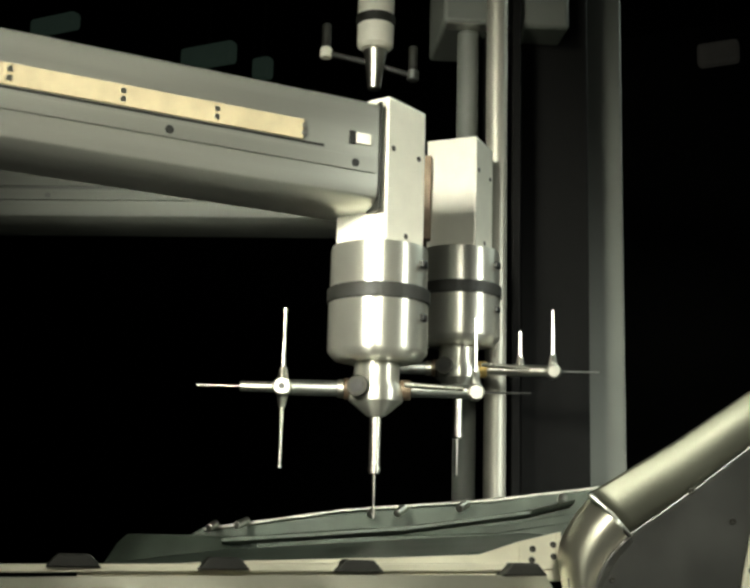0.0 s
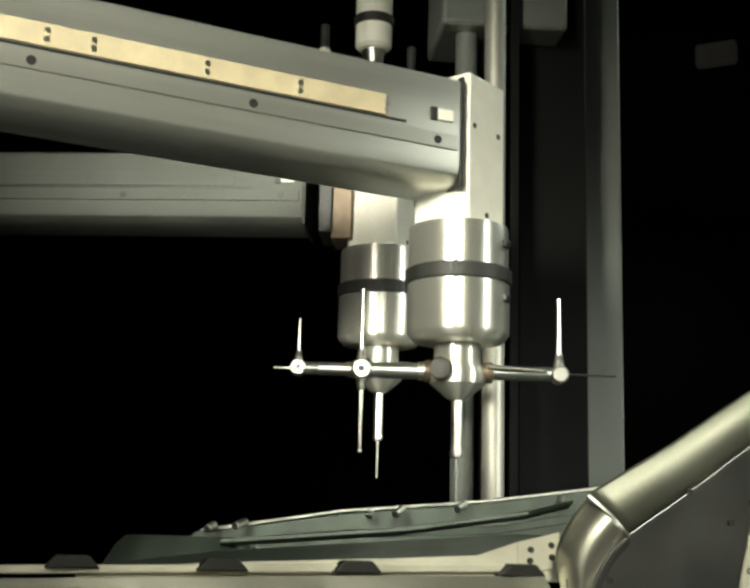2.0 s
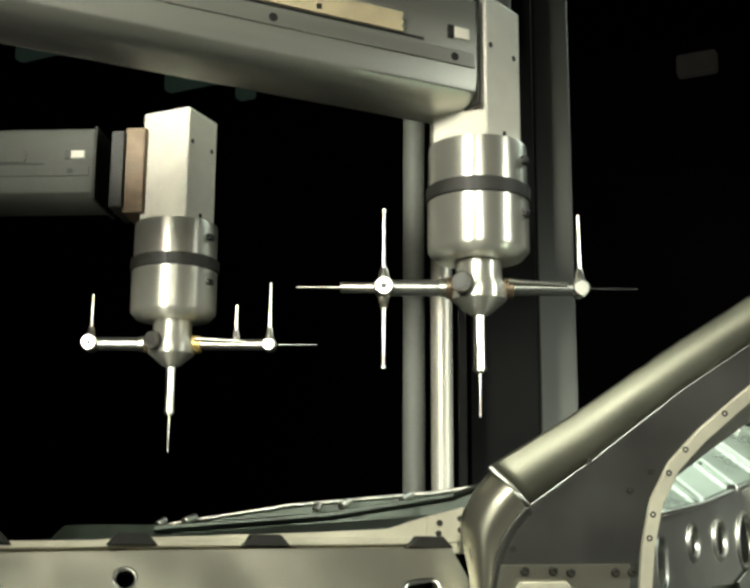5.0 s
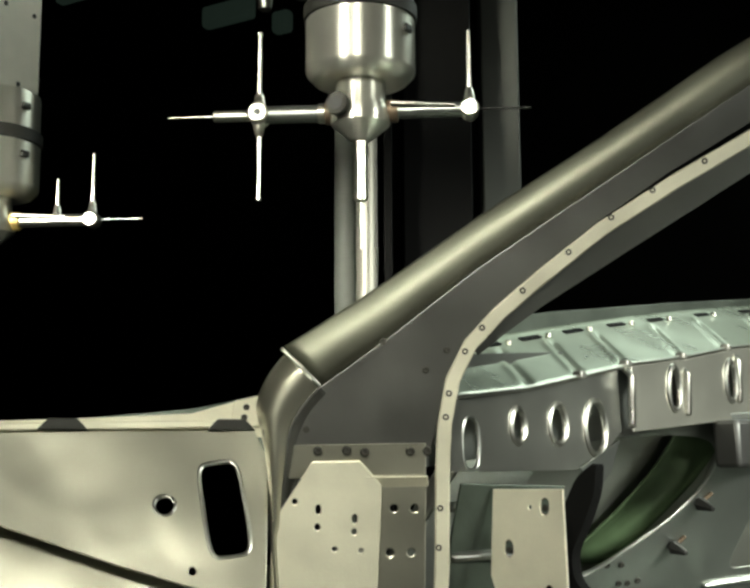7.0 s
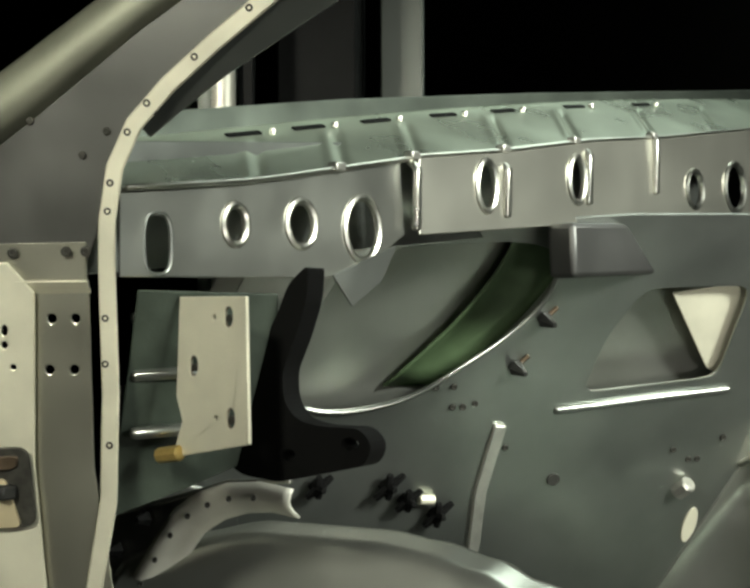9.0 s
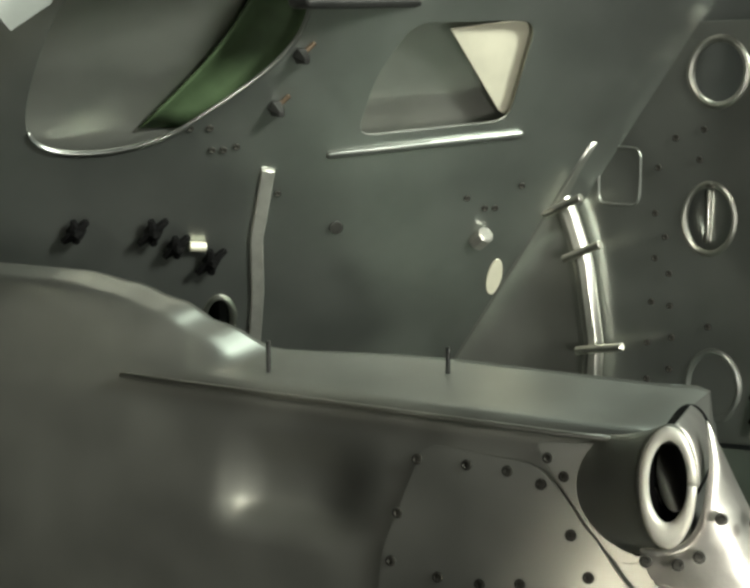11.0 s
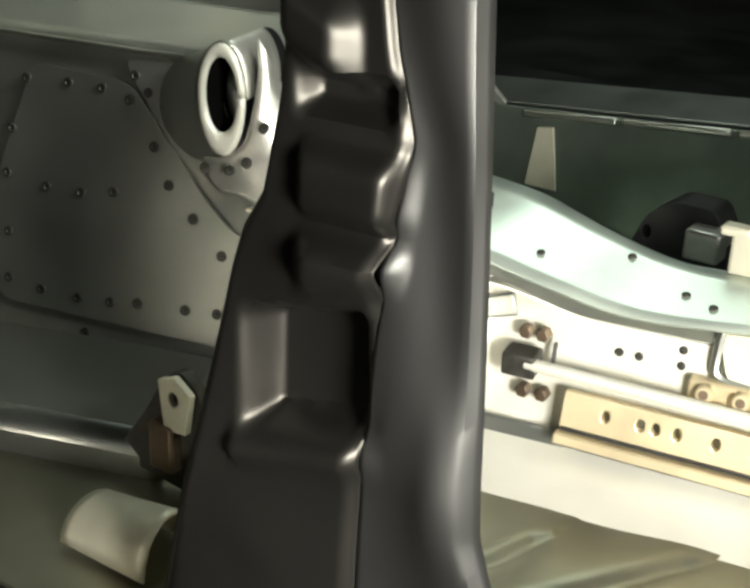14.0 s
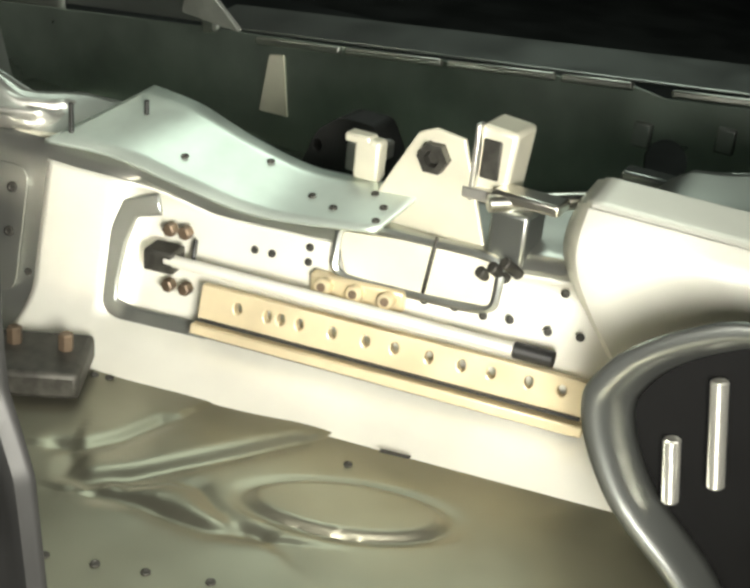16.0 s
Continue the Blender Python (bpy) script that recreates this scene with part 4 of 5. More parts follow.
def body_tunnel(car):
    def skin(s, t):
        x = -0.40 + 2.45 * s
        zt = tunnel_top(x)
        if t < 0.62:
            z = 0.045 + (zt - 0.045 - 0.012) * (t / 0.62)
            foot = (0.05 + 0.015 * ease(x, 1.0, 1.2)) * (1 - min(1, (z - 0.045) / 0.06)) ** 2
            dent = 0.018 * ease(z, 0.24, 0.28) * (1 - ease(z, zt - 0.1, zt - 0.03)) * ease(x, 0.30, 0.36) * (1 - ease(x, 0.44, 0.52))
            dent += 0.022 * ease(x, 1.11, 1.14) * ease(z, 0.075, 0.095) * (1 - ease(z, 0.21, 0.24)) * (1 - ease(x, 1.66, 1.72))
            return tun(x, z, foot - dent - 0.01 * math.sin(3 * x) * (1 - t))
        k = (t - 0.62) / 0.38
        w = tunnel_width(x)
        y = tunnel_y(x, zt) + w * k
        r = min(1, k * 9)
        return Vector((x, y, zt - 0.012 * (1 - r) ** 2 + 0.02 * k + tunnel_dome(x) * ease(k, 0.0, 0.55)))

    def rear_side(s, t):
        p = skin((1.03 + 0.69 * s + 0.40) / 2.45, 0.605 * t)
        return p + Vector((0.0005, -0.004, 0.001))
    # Whitened over the tunnel skin; colour and flared foot carry the lamp glare.
    surface("rear_tunnel_side", 84, 30, rear_side, LIT_SHEET, car, 0.002, "pressed rear tunnel side with lamp glare in its colour")
    surface("tunnel_skin", 130, 40, skin, TUNNEL, car, 0.003, "riveted aluminium centre tunnel, dull and reflective")
    def far(s, t):
        x = -0.40 + 2.45 * s
        zt = tunnel_top(x) + 0.02
        w = tunnel_width(x)
        return Vector((x, tunnel_y(x, zt) + w + 0.12 * t, zt + (0.0 - zt) * t))
    surface("tunnel_far_side", 60, 4, far, SHEET_DULL, car, 0.003)
    # top flange lip along the front part
    sweep("tunnel_lip", [tun(x, tunnel_top(x) - 0.004, 0.008) for x in (0.16, 0.24, 0.32, 0.45, 0.6, 0.72, 0.78)], 0.012, 0.006, SHEET, car, TUN_N, bevel=0.002)
    # reinforcement patch
    patch = [tun(x, z, 0.0045) for x, z in ((0.57, 0.372), (0.70, 0.366), (0.76, 0.31), (0.80, 0.265), (0.85, 0.225), (1.01, 0.225), (1.01, 0.085), (0.85, 0.10), (0.55, 0.095), (0.54, 0.17), (0.535, 0.25))]
    plate("tunnel_patch", patch, TUNNEL, car, 0.003, label="riveted reinforcement patch on the tunnel", round_r=0.02)
    patch2 = [tun(x, z, 0.0065) for x, z in ((0.69, 0.39), (0.80, 0.40), (0.835, 0.33), (0.82, 0.29), (0.79, 0.283), (0.761, 0.31), (0.73, 0.343))]
    plate("tube_gusset", patch2, TUNNEL, car, 0.003, label="gusset plate below the oval tube", round_r=0.015)
    rows = [(0.565, 0.354), (0.622, 0.356), (0.667, 0.356), (0.704, 0.348), (0.55, 0.295), (0.549, 0.244), (0.605, 0.237), (0.652, 0.238), (0.695, 0.246), (0.557, 0.177), (0.563, 0.123), (0.61, 0.118), (0.661, 0.118), (0.705, 0.122), (0.741, 0.128), (0.802, 0.133), (0.842, 0.137), (0.879, 0.145)]
    more = [(0.923, 0.146), (0.951, 0.15), (0.996, 0.153), (0.675, 0.08), (0.741, 0.303), (0.764, 0.265), (0.799, 0.234), (0.839, 0.201), (0.878, 0.194), (0.923, 0.195), (0.953, 0.197), (0.994, 0.201), (0.977, 0.108), (0.708, 0.375), (0.727, 0.359), (0.773, 0.322), (0.809, 0.30), (0.838, 0.296), (0.34, 0.10)]
    rivets([tun(x, z, 0.0060) for x, z in rows + more], TUN_N, car, RIVET_BIG, 0.001)
    # welded oval cross tube and its mouth
    d = Vector((0.25, -0.96, -0.02)).normalized()
    c = Vector((0.847, 0.592, 0.382)) - d * 0.075
    def tube(s, t):
        a = 6.28318 * s
        return c + d * (0.075 - 0.11 * t) + Vector((0.96, 0.25, 0)) * (0.023 * math.cos(a)) + Vector((0, 0, 1)) * (0.045 * math.sin(a))
    # Matt black puts the shade inside the tube into its colour.
    ot = surface("oval_tube", 36, 8, tube, PITCH, car, 0.003, "oval cross tube with a pale rim")
    def mouth(s, t):
        a = 6.28318 * s
        k = 1.0 + (0.30 + 0.30 * max(0.0, -math.sin(a)) ** 2) * t
        return c + d * (0.079 - 0.003 * (2 * t - 1) ** 4) + Vector((0.96, 0.25, 0)) * (0.0195 * k * math.cos(a)) + Vector((0, 0, 1)) * (0.040 * k * math.sin(a))
    surface("tube_rim", 36, 6, mouth, LIT_SHEET, ot, 0.004, "pale machined rim")
    out = [(0.869, 0.622, 0.437), (0.8785, 0.612, 0.41), (0.8795, 0.602, 0.375), (0.872, 0.597, 0.338), (0.852, 0.592, 0.318), (0.822, 0.590, 0.311)]
    low = [(0.995, 0.745, 0.262), (1.005, 0.70, 0.262), (1.000, 0.66, 0.261), (0.955, 0.628, 0.260), (0.90, 0.612, 0.262), (0.852, 0.598, 0.272)]

    def skirt(s, t):
        p, q = flowing(s, out), flowing(s, low)
        k = t ** (0.80 + 0.25 * s)
        m = p.lerp(q, k)
        m.z -= (0.062 * (1 - s) + 0.016) * math.sin(math.pi * min(1, t * 1.05)) ** 0.9 * (1 - 0.45 * t)
        h = 0.017 * math.sin(math.pi * (5.0 * s + 0.1)) ** 2 * ease(t, 0.34, 0.72) * (1 - ease(t, 0.88, 1.0))
        return m + Vector((0.25, -0.65, 0.7)) * h
    surface("fluted_skirt", 90, 26, skirt, CAST, car, 0.003, "bright fluted casting sweeping down from the oval tube")

    def saddle(s, t):
        a = 1.15 + 3.55 * s
        r = c + d * 0.0755 + Vector((0.96, 0.25, 0)) * (0.0262 * math.cos(a)) + Vector((0, 0, 1)) * (0.0538 * math.sin(a))
        g = Vector((0.815 + math.cos(a) * 0.085, 0, 0.355 + math.sin(a) * 0.066))
        g.z = min(g.z, tunnel_top(min(g.x, 0.79)) - 0.004)
        out_by = tunnel_y(r.x, r.z) - r.y
        x, z = r.x + (g.x - r.x) * t, r.z + (g.z - r.z) * t
        return tun(x, z, 0.004 + (out_by - 0.004) * (1 - t) ** 1.4)
    surface("tube_saddle", 44, 12, saddle, TUNNEL, car, 0.003, "pressed saddle round the oval tube")
    def shoulder(s, t):
        a = 1.45 - 1.5 * s
        r = Vector((0.96, 0.25, 0)) * (0.0265 * math.cos(a)) + Vector((0, 0, 1)) * (0.0535 * math.sin(a))
        return c + d * (0.074 - 0.085 * t) + r * (1 - 0.05 * t)
    surface("tube_back", 20, 8, shoulder, CAST, car, 0.003)
    rivets([flowing(x, out).lerp(flowing(x, low), k) + Vector((0.004, -0.010, -0.004)) for x, k in ((0.97, 0.10), (0.80, 0.14), (0.66, 0.14), (0.42, 0.12), (0.30, 0.30))], (0.35, -0.8, 0.45), car, RIVET_BIG, 0.002)
    # flat ledge where the tunnel drops
    plate("tunnel_ledge", [Vector((0.862, 0.608, 0.258)), Vector((0.965, 0.642, 0.256)), Vector((1.04, 0.655, 0.255)), Vector((1.05, 0.76, 0.256)), Vector((0.93, 0.76, 0.258)), Vector((0.87, 0.72, 0.262))], PALE, car, 0.004, label="pale green ledge with studs")
    for x, y in ((0.33, 0.60), (0.52, 0.70), (1.045, 0.66), (1.09, 0.73)):
        z = tunnel_top(x) + 0.018
        rod("stud", (x, y, z - 0.02), (x, y, z + 0.028), 0.0028, BLACK, car, "threaded stud")
    plate("toe_side_panel", [Vector((-0.485, 0.500, 0.493)), Vector((-0.211, 0.500, 0.573)), Vector((-0.105, 0.500, 0.578)), Vector((-0.174, 0.500, 0.550)), Vector((-0.267, 0.500, 0.509)), Vector((-0.335, 0.500, 0.453)), Vector((-0.375, 0.500, 0.400)), Vector((-0.502, 0.500, 0.385))], SHEET, car, 0.004, label="grey toe board side panel")
    sweep("toe_side_edge", [Vector((-0.480, 0.495, 0.494)), Vector((-0.330, 0.495, 0.535)), Vector((-0.206, 0.495, 0.569)), Vector((-0.092, 0.495, 0.580))], 0.008, 0.007, SHEET, car, (0, -1, 0))
    for p in [Vector((-0.373, 0.495, 0.504)), Vector((-0.434, 0.495, 0.452))]:
        rod("push_clip", p, p + Vector((0.0, -0.02, 0.0)), 0.013, PITCH, car, "black push clip", n=6, r2=0.006)
    plate("toe_dome_end", [wall_at(0.60 + 0.14 * math.cos(a), 0.40 + 0.14 * math.sin(a), 0.02) for a in [k * 0.3 for k in range(11)]], SHEET_DULL, car, 0.004)
    ring = [Vector((x, 0.46, z)) for x, z in ((-0.39, 0.38), (-0.36, 0.43), (-0.321, 0.482), (-0.279, 0.531), (-0.229, 0.559), (-0.176, 0.575), (-0.117, 0.581), (-0.06, 0.575))]
    def band(q, t):
        u = q * (len(ring) - 1)
        i = min(int(u), len(ring) - 2)
        p = ring[i].lerp(ring[i + 1], u - i)
        k = Vector((-0.13, 0.46, 0.36))
        return k + (p - k) * (1.0 - 0.20 * t) + Vector((0, -0.015 * math.sin(math.pi * t) + 0.03 * t, 0))
    # Flange takes the lit copy, its brightness is in the colour.
    surface("toe_ring_flange", 28, 5, band, LIT_SHEET, car, 0.004, "notched ring flange, lightened as if lit")
    rivets([band(q, 0.5) + Vector((0, -0.004, 0)) for q in (0.12, 0.24, 0.36, 0.48, 0.6, 0.72, 0.84)], (0.2, -1, 0.2), car, RIVET_MID, 0.003)


def body_rear(car):
    # pale machined rail with drilled holes along the tunnel
    rp = [tun(1.236, 0.153, 0.02), tun(1.64, 0.147, 0.02), tun(1.64, 0.112, 0.02), tun(1.236, 0.117, 0.02)]
    hs = [tun(x, 0.1365 - 0.003 * (x - 1.27) / 0.35, 0.02) for x in (1.278, 1.311, 1.325, 1.345, 1.38, 1.415, 1.445, 1.48, 1.513, 1.542, 1.579, 1.611)]
    r = plate("seat_rail", rp, YELLOW, car, 0.012, [(h, 0.0042, 0.006) for h in hs], "yellowish machined rail with a row of holes")
    sweep("rail_foot", [tun(1.236, 0.110, 0.025), tun(1.64, 0.103, 0.025)], 0.03, 0.011, YELLOW, r, TUN_N)
    # Dark strips paint the shadow line under the rail.
    sweep("rail_shadow_gap", [tun(1.24, 0.1185, 0.028), tun(1.635, 0.1125, 0.028)], 0.004, 0.003, BLACK, r, TUN_N, bevel=0)
    sweep("rail_shade_strip", [tun(1.24, 0.100, 0.012), tun(1.635, 0.0935, 0.012)], 0.03, 0.007, RIVET, r, TUN_N)
    # Grey strip stands in for the shaded bevel of the recess.
    sweep("recess_shade_strip", [tun(1.165, 0.216, 0.002), tun(1.132, 0.205, 0.002), tun(1.121, 0.17, 0.002), tun(1.117, 0.125, 0.002), tun(1.122, 0.098, 0.002), tun(1.15, 0.090, 0.002), tun(1.238, 0.091, 0.002)], 0.006, 0.024, SHEET_DULL, car, TUN_N, "grey strip for the shading round the rail recess", 0.0025)
    # Rod whitened by colour to read as brightly lit.
    rod("slide_rod", tun(1.195, 0.173, 0.03), tun(1.57, 0.165, 0.03), 0.0065, LIT_SHEET, car, "slide rod, whitened as if lit")
    rod("rod_end", tun(1.56, 0.165, 0.03), tun(1.60, 0.164, 0.03), 0.0085, BLACK, car)
    box("rod_bracket", tun(1.188, 0.170, 0.02), (0.034, 0.03, 0.024), RIVET, car, "dark bracket holding the slide rod", 0.003, Matrix.Rotation(radians(10), 4, "Z"))
    for x, z in ((1.182, 0.194), (1.199, 0.194), (1.189, 0.136), (1.208, 0.136)):
        rod("nut", tun(x, z, 0.0), tun(x, z, 0.012), 0.0075, COPPER, car, n=6)
    sweep("rod_catch", [tun(1.213, 0.19, 0.008), tun(1.213, 0.165, 0.008), tun(1.222, 0.158, 0.01)], 0.006, 0.004, BLACK, car, TUN_N)
    rivets([tun(x, z, -0.016) for x, z in ((1.266, 0.184), (1.285, 0.184), (1.324, 0.199), (1.325, 0.184))], TUN_N, car, RIVET_MID, 0.003)
    for k in range(3):
        p = tun(1.357 + 0.033 * k, 0.174, 0.0)
        rod("lug", p, p + Vector((0.003, -0.022, 0.004)), 0.0085, YELLOW, car, "yellowish round lug")
        rod("lug_bore", p + Vector((0.003, -0.022, 0.004)), p + Vector((0.0032, -0.023, 0.0042)), 0.0045, COPPER, car)
    box("lug_bar", tun(1.389, 0.174, 0.002), (0.1, 0.014, 0.022), YELLOW, car, "", 0.003, Matrix.Rotation(radians(10), 4, "Z"))
    rivets([tun(x, z, 0.0) for x, z in ((1.456, 0.179), (1.487, 0.179), (1.516, 0.177), (1.542, 0.179), (1.58, 0.176), (1.611, 0.178), (1.641, 0.179), (1.588, 0.216), (1.021, 0.111))], TUN_N, car, RIVET_MID, 0.002)
    # green top strip with a raised far edge
    strip = [(1.032, 0.252, 0.16), (1.11, 0.251, 0.13), (1.19, 0.236, 0.105), (1.28, 0.223, 0.088), (1.40, 0.232, 0.06)]
    def green(s, t):
        x, z, w = flowing(s, strip)
        return Vector((x + 0.02 * t, tunnel_y(x, z) - 0.014 + w * t, z + 0.008 + 0.026 * t + 0.004 * t * t))
    surface("tunnel_strip", 28, 6, green, STRIP, car, 0.004, "pale green top strip of the tunnel")
    rivets([green(s, t) for s, t in ((0.80, 0.5), (0.86, 0.35), (0.9, 0.75), (0.95, 0.5), (0.62, 0.8), (0.97, 0.2), (0.42, 0.35))], (0, -0.2, 1), car, RIVET_MID, 0.003)
    # boxed opening, handbrake bracket
    wp = [tun(1.355, 0.228, -0.004), tun(1.52, 0.238, -0.004), tun(1.523, 0.186, -0.004), tun(1.372, 0.182, -0.004)]
    plate("console_pad", wp, PALE, car, 0.012, round_r=0.012, bevel=0.004)
    rim("console_border", tun(1.441, 0.209, 0.0), wp, 0.084, 0.028, SHEET_DULL, car, 0.005, -1, "grey rolled border of the console opening", squ=6)
    sweep("console_slit", [tun(1.458, 0.245, 0.006), tun(1.455, 0.187, 0.006)], 0.004, 0.004, RIVET, car, TUN_N)
    yb = 0.745
    bp = [Vector((x, yb, z)) for x, z in ((1.345, 0.218), (1.352, 0.25), (1.372, 0.26), (1.412, 0.334), (1.43, 0.342), (1.462, 0.338), (1.50, 0.222))]
    b = plate("lever_bracket", bp, PALE, car, 0.006, [(Vector((1.434, yb, 0.314)), 0.009, 0.010)], "pale trapezoid bracket with a hexagonal bush")
    hx = lathe("hex_bush", [(0.010, 0), (0.0165, 0.0), (0.0165, 0.012), (0.009, 0.012), (0.008, 0.003)], RIVET, b, Matrix.Translation((1.434, yb - 0.002, 0.314)) @ Matrix.Rotation(radians(90), 4, "X"), "", 6)
    box("bracket_box", (1.49, yb + 0.03, 0.318), (0.040, 0.05, 0.072), PALE, car, "pale boxed end of the bracket", 0.005, Matrix.Rotation(radians(5), 4, "Y"))
    box("box_window", (1.488, yb + 0.0045, 0.322), (0.02, 0.004, 0.04), RIVET, car, "", 0.002)
    box("box_flange", (1.474, yb + 0.002, 0.318), (0.006, 0.012, 0.078), CAST, car, "", 0.002)
    box("box_flange", (1.49, yb + 0.002, 0.287), (0.05, 0.014, 0.012), CAST, car, "", 0.002)
    box("bracket_ear", (1.35, yb + 0.02, 0.285), (0.03, 0.02, 0.045), PALE, car, "", 0.004)
    box("bracket_ear", (1.338, yb + 0.02, 0.305), (0.03, 0.02, 0.010), PALE, car, "", 0.003)
    box("latch_block", (1.522, yb + 0.01, 0.255), (0.04, 0.05, 0.055), SHEET_DULL, car, "", 0.004)
    box("latch_plate", (1.535, yb - 0.0, 0.295), (0.07, 0.03, 0.012), CHROME, car, "", 0.003)
    rod("latch_pin", (1.50, yb - 0.02, 0.288), (1.60, yb + 0.05, 0.297), 0.009, CHROME, car)
    for k in range(3):
        rod("latch_tooth", (1.505 + 0.012 * k, yb - 0.03, 0.222 + 0.008 * k), (1.515 + 0.012 * k, yb - 0.01, 0.205 + 0.008 * k), 0.006, RIVET, car)
    plate("black_mount", [Vector((x, 0.99, z)) for x, z in ((1.13, 0.13), (1.17, 0.225), (1.20, 0.248), (1.25, 0.248), (1.27, 0.21), (1.275, 0.12))], BLACK, car, 0.05, [(Vector((1.172, 0.99, 0.205)), 0.006, 0.008)], "black bracket with a pale block", 0.01, bevel=0.006)
    box("mount_block", (1.248, 0.962, 0.212), (0.042, 0.05, 0.036), CAST, car, "", 0.004)
    plate("black_mount", [Vector((x, 1.02, z)) for x, z in ((1.47, 0.05), (1.48, 0.19), (1.51, 0.215), (1.555, 0.205), (1.57, 0.06))], BLACK, car, 0.05, label="black bracket", round_r=0.01, bevel=0.006)
    box("open_clamp", (1.60, 0.93, 0.262), (0.06, 0.03, 0.05), SHEET_DULL, car, "", 0.004)

    # floor pan with pressed beads
    BEADS = [
        (0.0050, 1, [(1.245, 0.428), (1.256, 0.408), (1.279, 0.408), (1.307, 0.441), (1.342, 0.495), (1.373, 0.544), (1.396, 0.581)]),
        (0.0040, 1, [(1.219, 0.438), (1.245, 0.448), (1.261, 0.483), (1.272, 0.529)]),
        (0.0045, 1, [(1.298, 0.398), (1.338, 0.409), (1.377, 0.410), (1.407, 0.413), (1.449, 0.432)]),
        (0.0040, -1, [(1.311, 0.429), (1.336, 0.457), (1.364, 0.462), (1.394, 0.445), (1.430, 0.435)]),
    ]

    def pan(s, t):
        x = 0.0 + 1.9 * s
        y0, y1 = 0.20 + 0.12 * ease(x, 1.2, 1.7), tunnel_y(x, 0.05) + 0.02
        y = y0 + (y1 - y0) * t
        z = 0.052 + 0.02 * ease(t, 0.86, 1.0)
        # round bead
        dx, dy = x - 1.490, y - 0.512
        ex, ey = (dx * 0.92 + dy * 0.39) / 0.092, (dy * 0.92 - dx * 0.39) / 0.040
        q = math.hypot(ex, ey)
        z += 0.0045 * (1 - ease(q, 0.86, 1.02)) - 0.0025 * math.exp(-((q - 1.05) / 0.12) ** 2)
        # long pressed beads: a groove with a swelling on one side
        for deep, way, line in BEADS:
            best, lie = 9.0, 0.0
            for (ax, ay), (bx, by) in zip(line, line[1:]):
                ux, uy = bx - ax, by - ay
                k = min(1, max(0, ((x - ax) * ux + (y - ay) * uy) / (ux * ux + uy * uy)))
                gap = math.hypot(x - ax - k * ux, y - ay - k * uy)
                if gap < best:
                    best, lie = gap, (ux * (y - ay) - uy * (x - ax)) * way
            z -= deep * 0.75 * math.exp(-(best / 0.010) ** 2)
            if lie > 0:
                z += 0.8 * deep * math.exp(-(best / 0.05) ** 2) * (1 - math.exp(-(best / 0.014) ** 2))
        return Vector((x, y, z))

    surface("floor_pan", 420, 130, pan, FLOOR, car, 0.003, "pressed aluminium rear floor pan with beads")
    rivets([Vector((x, y, 0.0535)) for x, y in ((1.32, 0.31), (1.36, 0.325), (1.40, 0.34), (1.45, 0.36), (1.50, 0.375), (1.455, 0.575), (1.16, 0.56), (1.175, 0.565), (1.145, 0.55))], (0, 0, 1), car, RIVET_MID, 0.0005)
    plate("floor_slit", [Vector((1.475, 0.60, 0.066)), Vector((1.505, 0.607, 0.066)), Vector((1.505, 0.603, 0.066)), Vector((1.476, 0.596, 0.066))], BLACK, car, 0.002)
    # front cross member and seat mount
    box("floor_cross_member", (0.72, 0.43, 0.06), (0.40, 0.20, 0.075), SHEET_DULL, car, "dull boxed cross member on the floor", 0.02, Matrix.Rotation(radians(18), 4, "Z"))
    sm = [Vector((x, 0.394, z)) for x, z in ((0.882, 0.07), (0.93, 0.14), (0.952, 0.178), (0.972, 0.188), (0.993, 0.174), (1.0, 0.10), (0.99, 0.06))]
    plate("seat_mount", sm, RIVET, car, 0.012, label="dark seat mount", round_r=0.008)
    s2 = [Vector((x, 0.382, z)) for x, z in ((0.952, 0.178), (0.972, 0.186), (0.992, 0.172), (0.985, 0.13), (0.958, 0.128))]
    plate("seat_mount_ear", s2, PALE, car, 0.008, [(Vector((0.971, 0.382, 0.163)), 0.0055, 0.007)], "pale ear with a bolt hole")
    box("seat_mount_web", (0.955, 0.385, 0.108), (0.03, 0.02, 0.05), COPPER, car, "", 0.004)
    def horn(s, t):
        a = 3.1416 * t
        return Vector((0.94 + 0.10 * s, 0.30 + 0.035 * math.cos(a), 0.06 + 0.05 * math.sin(a) * (0.6 + 0.4 * s)))
    surface("seat_mount_shoe", 10, 10, horn, PALE, car, 0.003, "pale rounded shoe of the seat mount")
    # rear hump and wheel arch
    def hump(s, t):
        up = min(1, t / 0.66)
        z = 0.05 + 0.279 * up
        x = 1.665 - 0.085 * ease(z, 0.14, 0.30) + 0.45 * s
        corner = (1 - ease(s, 0, 0.10)) ** 2
        k = ease(t, 0.66, 1.0)
        y = 0.664 + 0.07 * corner - 0.012 * math.sin(math.pi * up) + 0.012 * ease(t, 0.60, 0.68) + 0.06 * k
        groove = 0.006 * math.exp(-((t - 0.70) / 0.025) ** 2)
        return Vector((x, y, z + 0.010 * k - groove - 0.03 * corner * up))
    # Riser takes the lit copy; the strong light is painted in.
    surface("seat_riser", 40, 44, hump, LIT_SHEET, car, 0.003, "curved rear seat riser with lamp glare in its colour")
    lip = [(1.82, 0.07), (1.784, 0.115), (1.728, 0.165), (1.70, 0.211), (1.691, 0.246), (1.697, 0.268), (1.718, 0.297), (1.755, 0.325), (1.80, 0.343), (1.9, 0.35), (2.0, 0.33)]
    mid = Vector((1.86, 0.20))
    def arch(s, t):
        p = flowing(s, lip)
        q = mid + (p - mid) * (1.03 - 0.19 * t)
